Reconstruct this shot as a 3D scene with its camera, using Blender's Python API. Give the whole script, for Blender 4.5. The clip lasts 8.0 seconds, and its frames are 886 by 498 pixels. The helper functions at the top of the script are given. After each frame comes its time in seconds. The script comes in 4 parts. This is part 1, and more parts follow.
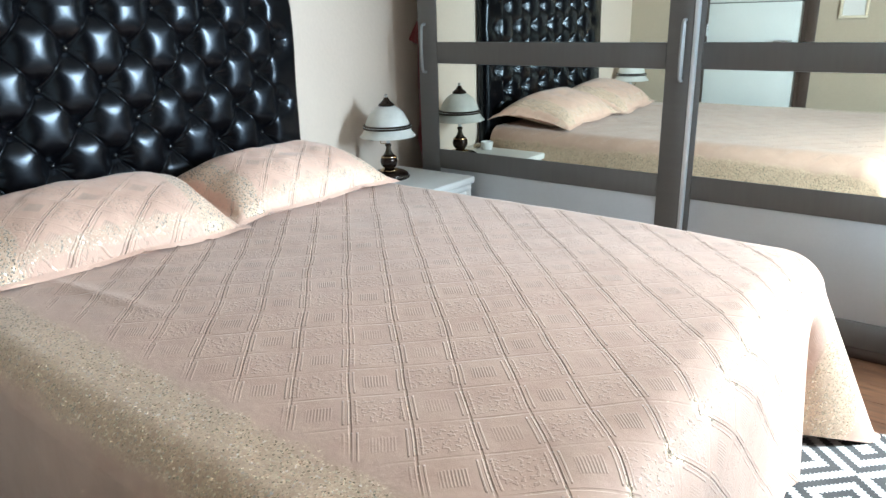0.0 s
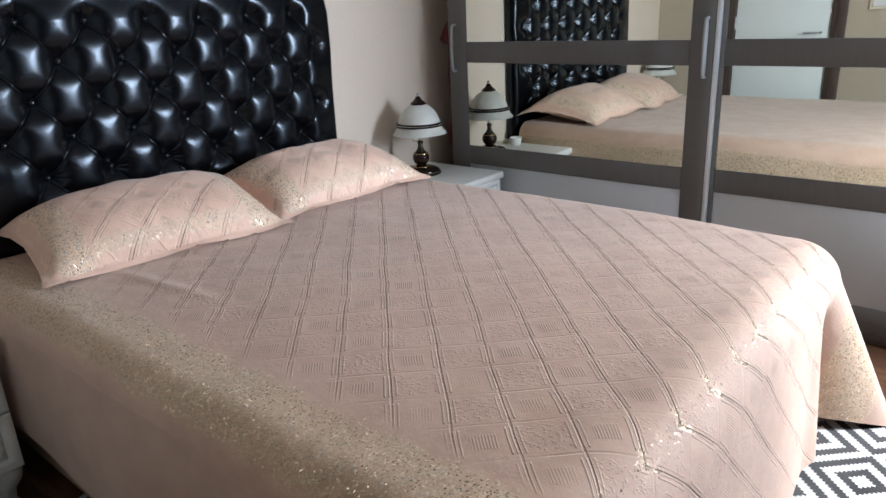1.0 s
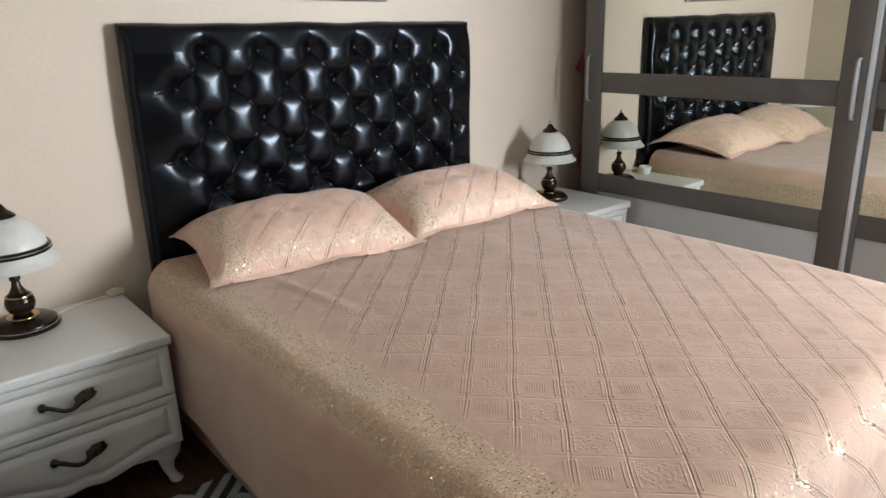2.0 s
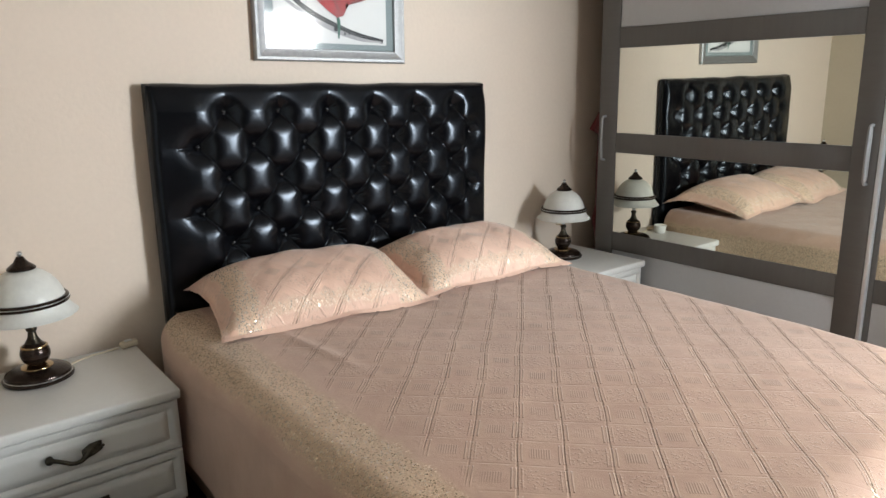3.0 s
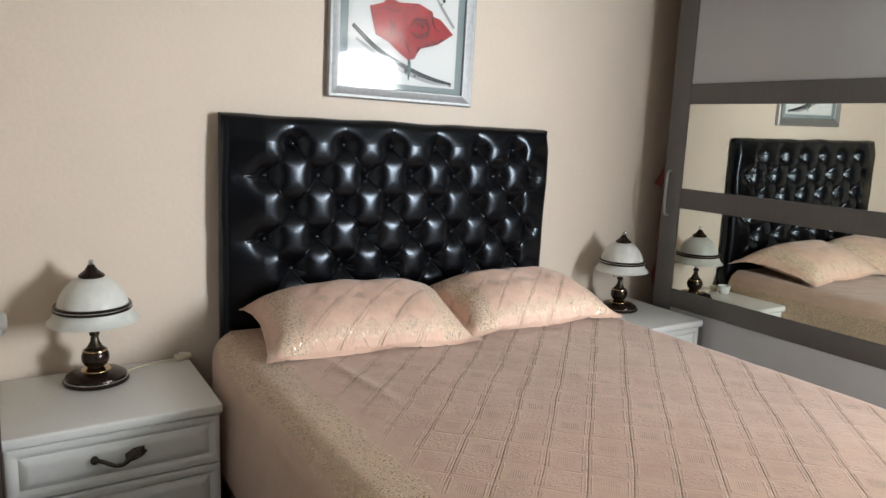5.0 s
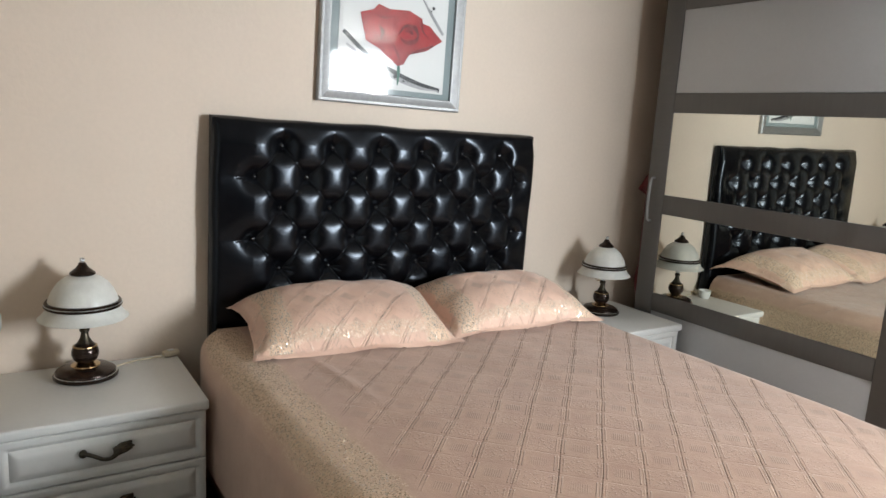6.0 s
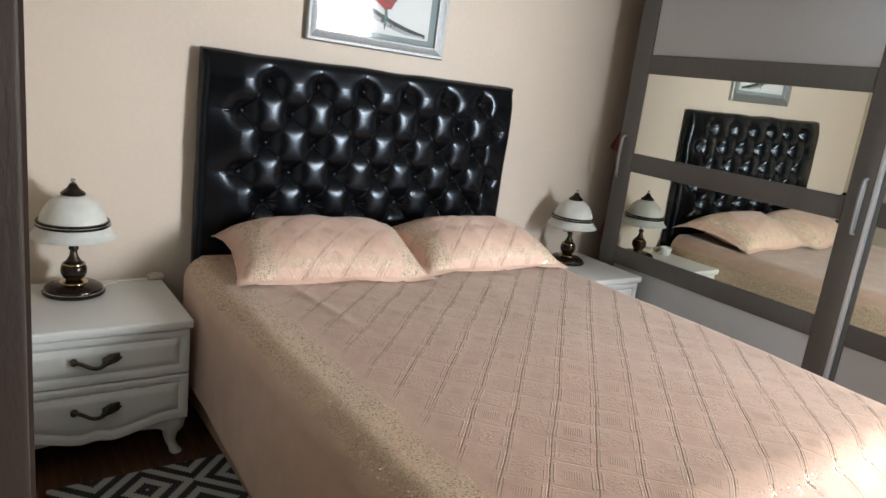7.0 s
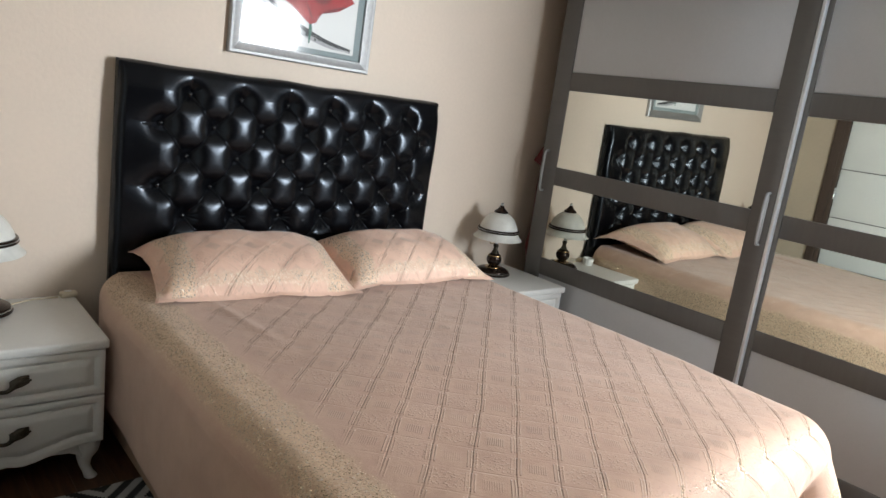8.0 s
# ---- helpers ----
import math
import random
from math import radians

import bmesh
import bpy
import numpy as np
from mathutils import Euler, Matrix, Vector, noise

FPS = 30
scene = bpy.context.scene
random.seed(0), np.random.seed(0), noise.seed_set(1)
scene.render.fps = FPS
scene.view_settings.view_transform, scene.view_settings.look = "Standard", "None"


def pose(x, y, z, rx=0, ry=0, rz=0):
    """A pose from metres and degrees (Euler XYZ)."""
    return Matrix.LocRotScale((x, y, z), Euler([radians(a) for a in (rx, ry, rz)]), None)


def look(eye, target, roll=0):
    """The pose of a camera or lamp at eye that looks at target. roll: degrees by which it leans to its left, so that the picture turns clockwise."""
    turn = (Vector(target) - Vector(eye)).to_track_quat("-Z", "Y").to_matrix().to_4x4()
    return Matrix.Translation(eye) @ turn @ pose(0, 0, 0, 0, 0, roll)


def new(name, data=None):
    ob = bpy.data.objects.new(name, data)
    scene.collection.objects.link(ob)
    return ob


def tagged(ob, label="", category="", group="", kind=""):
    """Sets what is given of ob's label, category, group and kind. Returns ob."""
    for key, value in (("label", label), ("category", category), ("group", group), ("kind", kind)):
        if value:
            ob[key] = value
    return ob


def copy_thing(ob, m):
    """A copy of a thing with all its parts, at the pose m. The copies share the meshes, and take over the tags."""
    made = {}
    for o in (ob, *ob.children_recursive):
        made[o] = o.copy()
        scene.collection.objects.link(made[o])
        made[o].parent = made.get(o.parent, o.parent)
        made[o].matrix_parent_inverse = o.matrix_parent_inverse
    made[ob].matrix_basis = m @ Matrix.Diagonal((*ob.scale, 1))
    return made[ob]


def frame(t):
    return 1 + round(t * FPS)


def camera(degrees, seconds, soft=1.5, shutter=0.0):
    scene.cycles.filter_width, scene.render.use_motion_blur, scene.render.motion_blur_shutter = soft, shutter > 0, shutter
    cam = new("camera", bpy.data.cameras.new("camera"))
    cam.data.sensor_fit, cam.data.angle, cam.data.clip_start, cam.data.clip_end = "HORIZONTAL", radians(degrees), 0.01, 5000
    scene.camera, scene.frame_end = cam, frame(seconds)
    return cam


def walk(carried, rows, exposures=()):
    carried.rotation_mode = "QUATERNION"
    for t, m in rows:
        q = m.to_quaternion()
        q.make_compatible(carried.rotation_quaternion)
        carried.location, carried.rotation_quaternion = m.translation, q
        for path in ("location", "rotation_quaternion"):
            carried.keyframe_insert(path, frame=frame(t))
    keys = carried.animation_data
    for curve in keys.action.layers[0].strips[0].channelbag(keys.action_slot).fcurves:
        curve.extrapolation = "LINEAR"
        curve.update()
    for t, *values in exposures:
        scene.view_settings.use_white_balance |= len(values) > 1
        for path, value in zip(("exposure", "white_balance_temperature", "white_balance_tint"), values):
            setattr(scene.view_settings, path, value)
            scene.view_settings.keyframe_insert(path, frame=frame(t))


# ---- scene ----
cam = camera(65.06, 8.0)
PATH = [
    (0, (2.416, -1.267, 1.266), (1.255, 0.231, 0.627), -1.52),
    (0.5, (2.426, -1.279, 1.296), (1.257, 0.196, 0.619), -1.45),
    (1, (2.491, -1.365, 1.300), (1.265, 0.074, 0.649), -2.64),
    (1.5, (2.537, -1.452, 1.361), (1.181, -0.128, 0.722), -2.14),
    (2, (2.534, -1.458, 1.380), (1.065, -0.244, 0.773), -1.67),
    (3.5, (2.573, -1.428, 1.423), (1.037, -0.213, 1.014), -0.17),
    (4, (2.587, -1.415, 1.408), (1.035, -0.210, 1.033), 0.41),
    (4.5, (2.604, -1.404, 1.406), (0.963, -0.335, 0.998), 2.26),
    (5.8, (2.663, -1.401, 1.436), (0.990, -0.343, 1.145), 2.80),
    (6, (2.683, -1.411, 1.446), (1.032, -0.341, 1.087), 3.42),
    (6.5, (2.754, -1.465, 1.427), (1.122, -0.379, 1.030), 3.70),
    (7, (2.795, -1.506, 1.424), (1.219, -0.372, 0.943), 7.02),
    (7.5, (2.810, -1.513, 1.436), (1.267, -0.312, 1.019), 7.81),
    (8, (2.825, -1.498, 1.445), (1.357, -0.209, 1.017), 7.78),
]
EXPOSURE = [(0.0, 0.70, 5450, 0), (0.5, 0.13, 5550, 5), (1.0, 0.08, 5680, 9), (1.5, 0.13, 6120, 10), (2.0, 0.21, 6260, 9), (3.3, 0.18, 6400, 9), (8.0, 0.12, 6320, 9)]
walk(cam, [(t, look(eye, target, roll)) for t, eye, target, roll in PATH], EXPOSURE)

# ---- world, sun and window light ----
world = bpy.data.worlds.new("world")
scene.world = world
world.use_nodes = True
_bg = world.node_tree.nodes["Background"]
_sky = world.node_tree.nodes.new("ShaderNodeTexSky")
_sky.sky_type, _sky.sun_disc = "NISHITA", False
_sky.sun_elevation, _sky.sun_rotation = radians(33.5), radians(57)
world.node_tree.links.new(_sky.outputs[0], _bg.inputs[0])
_bg.inputs[1].default_value = 0.1

SUN = (-1.85, -1.20, -1.46)
_sun = new("sun", bpy.data.lights.new("sun", "SUN"))
_sun.data.energy, _sun.data.angle, _sun.data.color = 5.0, radians(6), (1.0, 0.965, 0.91)
_sun.matrix_world = look((8, 3, 6), (8 + SUN[0], 3 + SUN[1], 6 + SUN[2]))

ROOM_X, ROOM_S, ROOM_N, CEIL = 3.9, -1.477, 2.11, 2.215
WINDOWS = [(1.36, 2.08, 0.95, 2.12)]   # y0, y1, z0, z1 in the east wall
for (y0, y1, z0, z1), watts in zip(WINDOWS, (170,)):
    _l = new("window_light", bpy.data.lights.new("window_light", "AREA"))
    _l.data.shape, _l.data.size, _l.data.size_y = "RECTANGLE", y1 - y0 - 0.12, z1 - z0 - 0.12
    _l.data.energy, _l.data.color = watts, (0.90, 0.96, 1.0)
    _l.matrix_world = look((ROOM_X + 0.04, (y0 + y1) / 2, (z0 + z1) / 2), (0, (y0 + y1) / 2, (z0 + z1) / 2))


# ---- materials ----
class Net:
    """A small helper to write node graphs as expressions."""

    def __init__(self, name):
        self.m = bpy.data.materials.new(name)
        self.m.use_nodes = True
        self.t = self.m.node_tree
        self.p = self.t.nodes["Principled BSDF"]

    def node(self, kind):
        return self.t.nodes.new(kind)

    def put(self, socket, v):
        if isinstance(v, bpy.types.NodeSocket):
            self.t.links.new(v, socket)
        else:
            socket.default_value = v

    def op(self, kind, a, b=None, c=None):
        n = self.node("ShaderNodeMath")
        n.operation = kind
        for s, v in zip(n.inputs, (a, b, c)):
            if v is not None:
                self.put(s, v)
        return n.outputs[0]

    def coords(self, which="Object"):
        return self.node("ShaderNodeTexCoord").outputs[which]

    def xyz(self, v):
        n = self.node("ShaderNodeSeparateXYZ")
        self.put(n.inputs[0], v)
        return n.outputs

    def noise(self, v, scale, detail=3.0, rough=0.55):
        n = self.node("ShaderNodeTexNoise")
        self.put(n.inputs["Vector"], v)
        n.inputs["Scale"].default_value, n.inputs["Detail"].default_value, n.inputs["Roughness"].default_value = scale, detail, rough
        return n.outputs[0]

    def mix(self, f, a, b, blend="MIX"):
        n = self.node("ShaderNodeMix")
        n.data_type, n.blend_type = "RGBA", blend
        self.put(n.inputs[0], f), self.put(n.inputs[6], a), self.put(n.inputs[7], b)
        return n.outputs[2]

    def ramp(self, v, lo, hi):
        n = self.node("ShaderNodeMapRange")
        n.interpolation_type = "SMOOTHSTEP"
        self.put(n.inputs[0], v)
        n.inputs[1].default_value, n.inputs[2].default_value = lo, hi
        return n.outputs[0]

    def bump(self, h, distance, strength=1.0, under=None):
        n = self.node("ShaderNodeBump")
        n.inputs["Strength"].default_value, n.inputs["Distance"].default_value = strength, distance
        self.put(n.inputs["Height"], h)
        if under is not None:
            self.put(n.inputs["Normal"], under)
        return n.outputs[0]

    def set(self, **kw):
        for k, v in kw.items():
            self.put(self.p.inputs[k.replace("_", " ")], v)
        return self


def rgb(r, g, b):
    return (r, g, b, 1.0)


def surface(name, colour, rough=0.5, metal=0.0, var=0.08, coarse=3.0, fine=90.0, relief=0.0006, stretch=None, spec=0.5, coat=0.0):
    """A plain surface with colour and gloss that vary at a coarse and at a fine scale, and a fine relief."""
    n = Net(name)
    v = n.coords()
    if stretch:
        mp = n.node("ShaderNodeMapping")
        mp.inputs["Scale"].default_value = stretch
        n.put(mp.inputs[0], v)
        v = mp.outputs[0]
    a, b = n.noise(v, coarse, 4), n.noise(v, fine, 3)
    f = n.op("ADD", n.op("MULTIPLY", a, 0.65), n.op("MULTIPLY", b, 0.35))
    f = n.ramp(f, 0.3, 0.7)
    lo = rgb(*[c * (1 - var) for c in colour])
    hi = rgb(*[min(1, c * (1 + var)) for c in colour])
    n.set(Base_Color=n.mix(f, lo, hi), Metallic=metal)
    n.set(Roughness=n.op("ADD", rough - 0.05, n.op("MULTIPLY", a, 0.1)))
    n.p.inputs["Specular IOR Level"].default_value = spec
    n.p.inputs["Coat Weight"].default_value = coat
    if relief:
        n.set(Normal=n.bump(b, relief))
    return n.m


def wood_floor():
    n = Net("floorboard")
    v = n.coords()
    mp = n.node("ShaderNodeMapping")
    mp.inputs["Scale"].default_value = (1.5, 14, 14)
    n.put(mp.inputs[0], v)
    info = n.node("ShaderNodeObjectInfo").outputs["Random"]
    g = n.noise(mp.outputs[0], 3.0, 6, 0.65)
    c = n.mix(n.ramp(g, 0.3, 0.7), rgb(0.055, 0.024, 0.012), rgb(0.16, 0.075, 0.036))
    c = n.mix(n.op("MULTIPLY", info, 0.35), c, rgb(0.09, 0.042, 0.022))
    n.set(Base_Color=c, Roughness=n.op("ADD", 0.28, n.op("MULTIPLY", g, 0.2)), Normal=n.bump(g, 0.0006))
    return n.m


def fabric(name, sequined, latticed, lift=1.0, fold=9.0, glint=(0.80, 0.68, 0.54), green=1.0, blue=1.0):
    """Peach damask: raised lattice on the diagonal, ribbed blocks and flecked blocks in turn, and a field of sequins along the sides.
    UV is the cloth's own plan in metres; sequined(n, x, y) gives the sequin field, 0 to 1."""
    n = Net(name)
    uv = n.node("ShaderNodeUVMap").outputs[0]
    x, y, _ = n.xyz(uv)
    P = 0.1015
    bend = n.op("ABSOLUTE", n.op("SUBTRACT", x, fold))
    xl = n.op("SUBTRACT", fold, bend)          # the lattice turns back at the foot seam
    warp = n.op("MULTIPLY", n.op("SUBTRACT", n.noise(uv, 3.0, 2), 0.5), 0.02)
    u = n.op("ADD", n.op("DIVIDE", n.op("SUBTRACT", n.op("MULTIPLY", n.op("ADD", xl, y), 0.70711), 0.675), P), n.op("DIVIDE", warp, P))
    w = n.op("DIVIDE", n.op("SUBTRACT", n.op("MULTIPLY", n.op("SUBTRACT", y, xl), 0.70711), -0.80), P)
    fu, fw = n.op("FRACT", n.op("ADD", u, 40.0)), n.op("FRACT", n.op("ADD", w, 40.0))
    cu, cw = n.op("FLOOR", n.op("ADD", u, 40.0)), n.op("FLOOR", n.op("ADD", w, 40.0))
    even = n.op("SUBTRACT", 1.0, n.op("MODULO", n.op("ADD", cu, cw), 2.0))
    du, dw = n.op("ABSOLUTE", n.op("SUBTRACT", fu, 0.5)), n.op("ABSOLUTE", n.op("SUBTRACT", fw, 0.5))
    seam = n.op("SUBTRACT", 1.0, n.ramp(n.op("SUBTRACT", 0.5, du), 0.010, 0.034))
    cross = n.op("SUBTRACT", 1.0, n.ramp(n.op("SUBTRACT", 0.5, dw), 0.010, 0.034))
    cross = n.op("MULTIPLY", cross, n.op("ADD", 0.12, n.op("MULTIPLY", n.ramp(n.noise(uv, 6.0, 2), 0.4, 0.65), 0.4)))
    seam = n.op("MULTIPLY", n.op("MAXIMUM", seam, cross), n.op("ADD", 0.45, n.op("MULTIPLY", n.ramp(n.noise(uv, 7.0, 3), 0.35, 0.6), 0.55)))
    block = n.op("MULTIPLY", n.op("SUBTRACT", 1.0, n.ramp(du, 0.20, 0.24)), n.op("SUBTRACT", 1.0, n.ramp(dw, 0.17, 0.21)))
    ribbed = n.op("MULTIPLY", n.op("MULTIPLY", block, even), n.op("ADD", 0.25, n.op("MULTIPLY", n.ramp(n.noise(uv, 5.0, 2), 0.35, 0.62), 0.75)))
    ribs = n.op("ADD", 0.5, n.op("MULTIPLY", n.op("SINE", n.op("MULTIPLY", fu, 2 * math.pi * 19)), 0.5))
    odd = n.op("SUBTRACT", 1.0, even)
    fleck = n.op("MULTIPLY", n.ramp(n.noise(uv, 110.0, 1), 0.53, 0.64), n.op("MULTIPLY", odd, n.op("SUBTRACT", 1.0, n.ramp(dw, 0.30, 0.42))))
    # pairs of cords beside each seam, along the ribbed blocks
    cord = n.op("MULTIPLY", n.ramp(n.op("SINE", n.op("MULTIPLY", n.op("SUBTRACT", 0.5, du), 2 * math.pi / 0.085)), 0.0, 0.7), n.op("MULTIPLY", n.ramp(du, 0.33, 0.35), n.op("SUBTRACT", 1.0, n.ramp(dw, 0.34, 0.40))))
    cord = n.op("MULTIPLY", cord, n.op("ADD", 0.25, n.op("MULTIPLY", even, 0.75)))
    weave = n.noise(uv, 700.0, 2)
    crumple = n.noise(uv, 9.0, 4, 0.6)
    sq = sequined(n, x, y)
    quilt = n.op("MULTIPLY", latticed(n, x, y), n.op("SUBTRACT", 1.0, sq))
    cell = n.node("ShaderNodeTexVoronoi")
    n.put(cell.inputs["Vector"], uv)
    cell.inputs["Scale"].default_value = 310.0
    r, g, b = n.xyz(cell.outputs["Color"])
    # lift scales the cloth's colour, higher on the pillows for the window light there
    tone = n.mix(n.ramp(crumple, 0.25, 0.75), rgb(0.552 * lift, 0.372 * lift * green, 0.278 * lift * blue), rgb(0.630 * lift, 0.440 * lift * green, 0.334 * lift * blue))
    shine = n.op("MULTIPLY", quilt, n.op("ADD", n.op("MULTIPLY", ribbed, n.op("ADD", 0.35, n.op("MULTIPLY", ribs, 0.5))), n.op("MULTIPLY", fleck, 0.42)))
    tone = n.mix(n.op("MULTIPLY", shine, 0.58), tone, rgb(0.33, 0.235, 0.17))
    tone = n.mix(n.op("MULTIPLY", n.op("MULTIPLY", seam, quilt), 0.22), tone, rgb(0.28, 0.18, 0.12))
    tone = n.mix(n.op("MULTIPLY", n.op("MULTIPLY", cord, quilt), 0.22), tone, rgb(0.74 * lift, 0.57 * lift, 0.44 * lift))
    disc = n.op("MULTIPLY", sq, n.op("GREATER_THAN", r, 0.5))
    tone = n.mix(n.op("MULTIPLY", sq, 0.40), tone, rgb(0.50 * lift, 0.37 * lift, 0.21 * lift))
    tone = n.mix(n.op("MULTIPLY", disc, 0.34), tone, rgb(*glint))
    disc = n.op("MULTIPLY", sq, n.op("GREATER_THAN", r, 0.80))
    # a few loose sequins sewn along the seams
    stray = n.op("MULTIPLY", n.op("MULTIPLY", seam, quilt), n.op("GREATER_THAN", r, 0.94))
    nearby = n.op("SUBTRACT", 1.0, n.ramp(bend, 0.018, 0.034))
    knot = n.op("MULTIPLY", n.op("SUBTRACT", 1.0, n.ramp(n.op("SUBTRACT", 0.5, du), 0.03, 0.09)), n.op("GREATER_THAN", r, 0.35))
    loose = n.op("MULTIPLY", n.op("SUBTRACT", 1.0, n.ramp(bend, 0.006, 0.022)), n.op("GREATER_THAN", r, 0.95))
    stray = n.op("MAXIMUM", stray, n.op("MULTIPLY", n.op("MAXIMUM", n.op("MULTIPLY", knot, nearby), loose), quilt))
    tone = n.mix(n.op("MULTIPLY", n.op("MAXIMUM", disc, stray), 0.7), tone, rgb(*glint))
    slant = n.op("MULTIPLY", n.op("ADD", n.op("MULTIPLY", disc, 1.7), n.op("MULTIPLY", stray, 1.1)), 1.0)
    disc = n.op("MINIMUM", 1.0, n.op("ADD", disc, stray))
    n.set(Base_Color=tone, Metallic=n.op("MULTIPLY", disc, 0.70))
    n.set(Roughness=n.op("SUBTRACT", n.op("SUBTRACT", 0.70, n.op("MULTIPLY", shine, 0.2)), n.op("MULTIPLY", disc, 0.69)))
    n.p.inputs["Sheen Weight"].default_value, n.p.inputs["Sheen Roughness"].default_value = 0.25, 0.4
    h = n.op("MULTIPLY", quilt, n.op("ADD", n.op("ADD", n.op("MULTIPLY", ribbed, n.op("MULTIPLY", ribs, 0.24)), n.op("MULTIPLY", cord, 1.4)),
             n.op("SUBTRACT", n.op("MULTIPLY", fleck, 0.2), n.op("MULTIPLY", seam, 0.70))))
    h = n.op("ADD", h, n.op("MULTIPLY", crumple, 1.2))
    h = n.op("ADD", h, n.op("MULTIPLY", weave, 0.10))
    # every sequin lies at its own slant
    normal = n.bump(h, 0.0029)
    vec = n.node("ShaderNodeCombineXYZ")
    n.put(vec.inputs[0], n.op("MULTIPLY", n.op("SUBTRACT", g, 0.5), slant))
    n.put(vec.inputs[1], n.op("MULTIPLY", n.op("SUBTRACT", b, 0.5), slant))
    add = n.node("ShaderNodeVectorMath")
    add.operation = "ADD"
    n.put(add.inputs[0], normal), n.put(add.inputs[1], vec.outputs[0])
    unit = n.node("ShaderNodeVectorMath")
    unit.operation = "NORMALIZE"
    n.put(unit.inputs[0], add.outputs[0])
    n.set(Normal=unit.outputs[0])
    return n.m


def spread_field(n, x, y):
    edge = n.op("MULTIPLY", n.op("SUBTRACT", n.noise(n.node("ShaderNodeUVMap").outputs[0], 14.0, 3), 0.5), 0.06)
    a = n.op("ADD", n.op("ABSOLUTE", n.op("SUBTRACT", y, 0.105)), edge)
    return n.op("MULTIPLY", n.ramp(a, 0.755, 0.795), n.op("SUBTRACT", 1.0, n.ramp(a, 0.915, 0.965)))


def spread_lattice(n, x, y):
    return n.op("SUBTRACT", 1.0, n.ramp(n.op("ABSOLUTE", n.op("SUBTRACT", y, 0.105)), 0.66, 0.77))


def pillow_lattice(n, x, y):
    return n.op("SUBTRACT", 1.0, n.op("GREATER_THAN", n.op("ABSOLUTE", x), 0.235))


def pillow_field(n, x, y):
    edge = n.op("MULTIPLY", n.op("SUBTRACT", n.noise(n.node("ShaderNodeUVMap").outputs[0], 25.0, 3), 0.5), 0.05)
    a = n.op("ADD", n.op("ABSOLUTE", y), edge)
    b = n.op("ADD", x, edge)
    side = n.op("MULTIPLY", n.ramp(a, 0.235, 0.262), n.op("SUBTRACT", 1.0, n.ramp(a, 0.330, 0.345)))
    front = n.op("MULTIPLY", n.ramp(b, 0.165, 0.18), n.op("SUBTRACT", 1.0, n.ramp(b, 0.21, 0.225)))
    return n.op("MULTIPLY", n.op("MAXIMUM", side, n.op("MULTIPLY", front, 0.6)), n.op("SUBTRACT", 1.0, n.op("GREATER_THAN", n.op("ABSOLUTE", x), 0.235)))


def leather():
    n = Net("black_leather")
    v = n.coords()
    cell = n.node("ShaderNodeTexVoronoi")
    cell.feature = "DISTANCE_TO_EDGE"
    n.put(cell.inputs["Vector"], v)
    cell.inputs["Scale"].default_value = 420.0
    big, mid = n.noise(v, 6.0, 3), n.noise(v, 38.0, 4)
    n.set(Base_Color=n.mix(big, rgb(0.001, 0.001, 0.0015), rgb(0.002, 0.002, 0.003)))
    n.set(Roughness=n.op("ADD", 0.225, n.op("MULTIPLY", mid, 0.06)))
    h = n.op("ADD", n.op("MULTIPLY", mid, 0.9), n.op("MULTIPLY", n.ramp(cell.outputs[0], 0.0, 0.2), 0.12))
    n.p.inputs["Specular Tint"].default_value = rgb(0.80, 0.88, 1.0)
    n.p.inputs["Specular IOR Level"].default_value = 0.36
    n.set(Normal=n.bump(h, 0.00014))
    return n.m


def rug_pattern():
    """Black and white stepped diamonds, one inside the other, in a woven pile."""
    n = Net("woven_rug")
    v = n.coords()
    x, y, _ = n.xyz(v)
    S = 0.00925
    px = n.op("FLOOR", n.op("DIVIDE", x, S))
    py = n.op("FLOOR", n.op("DIVIDE", y, S))
    K = 16.0
    ax = n.op("ABSOLUTE", n.op("SUBTRACT", n.op("MODULO", n.op("ADD", px, 1600.0), 2 * K), K))
    ay = n.op("ABSOLUTE", n.op("SUBTRACT", n.op("MODULO", n.op("ADD", py, 1600.0), 2 * K), K))
    d = n.op("ADD", ax, ay)
    ring = n.op("MODULO", n.op("ADD", d, 4.0), 8.0)
    white = n.op("GREATER_THAN", ring, 3.4)
    pile, soil = n.noise(v, 420.0, 3), n.noise(v, 5.0, 4)
    c = n.mix(white, rgb(0.012, 0.012, 0.014), rgb(0.62, 0.60, 0.57))
    c = n.mix(n.op("MULTIPLY", soil, 0.25), c, rgb(0.30, 0.28, 0.26))
    c = n.mix(n.op("MULTIPLY", n.op("MULTIPLY", pile, white), 0.3), c, rgb(0.45, 0.43, 0.40))
    n.set(Base_Color=c, Roughness=0.95, Normal=n.bump(n.op("ADD", pile, n.op("MULTIPLY", white, 0.5)), 0.004))
    return n.m


def clear_glass(name):
    n = Net(name)
    n.set(Base_Color=rgb(0.95, 0.97, 0.97), Roughness=0.02, Transmission_Weight=1.0, IOR=1.45)
    return n.m


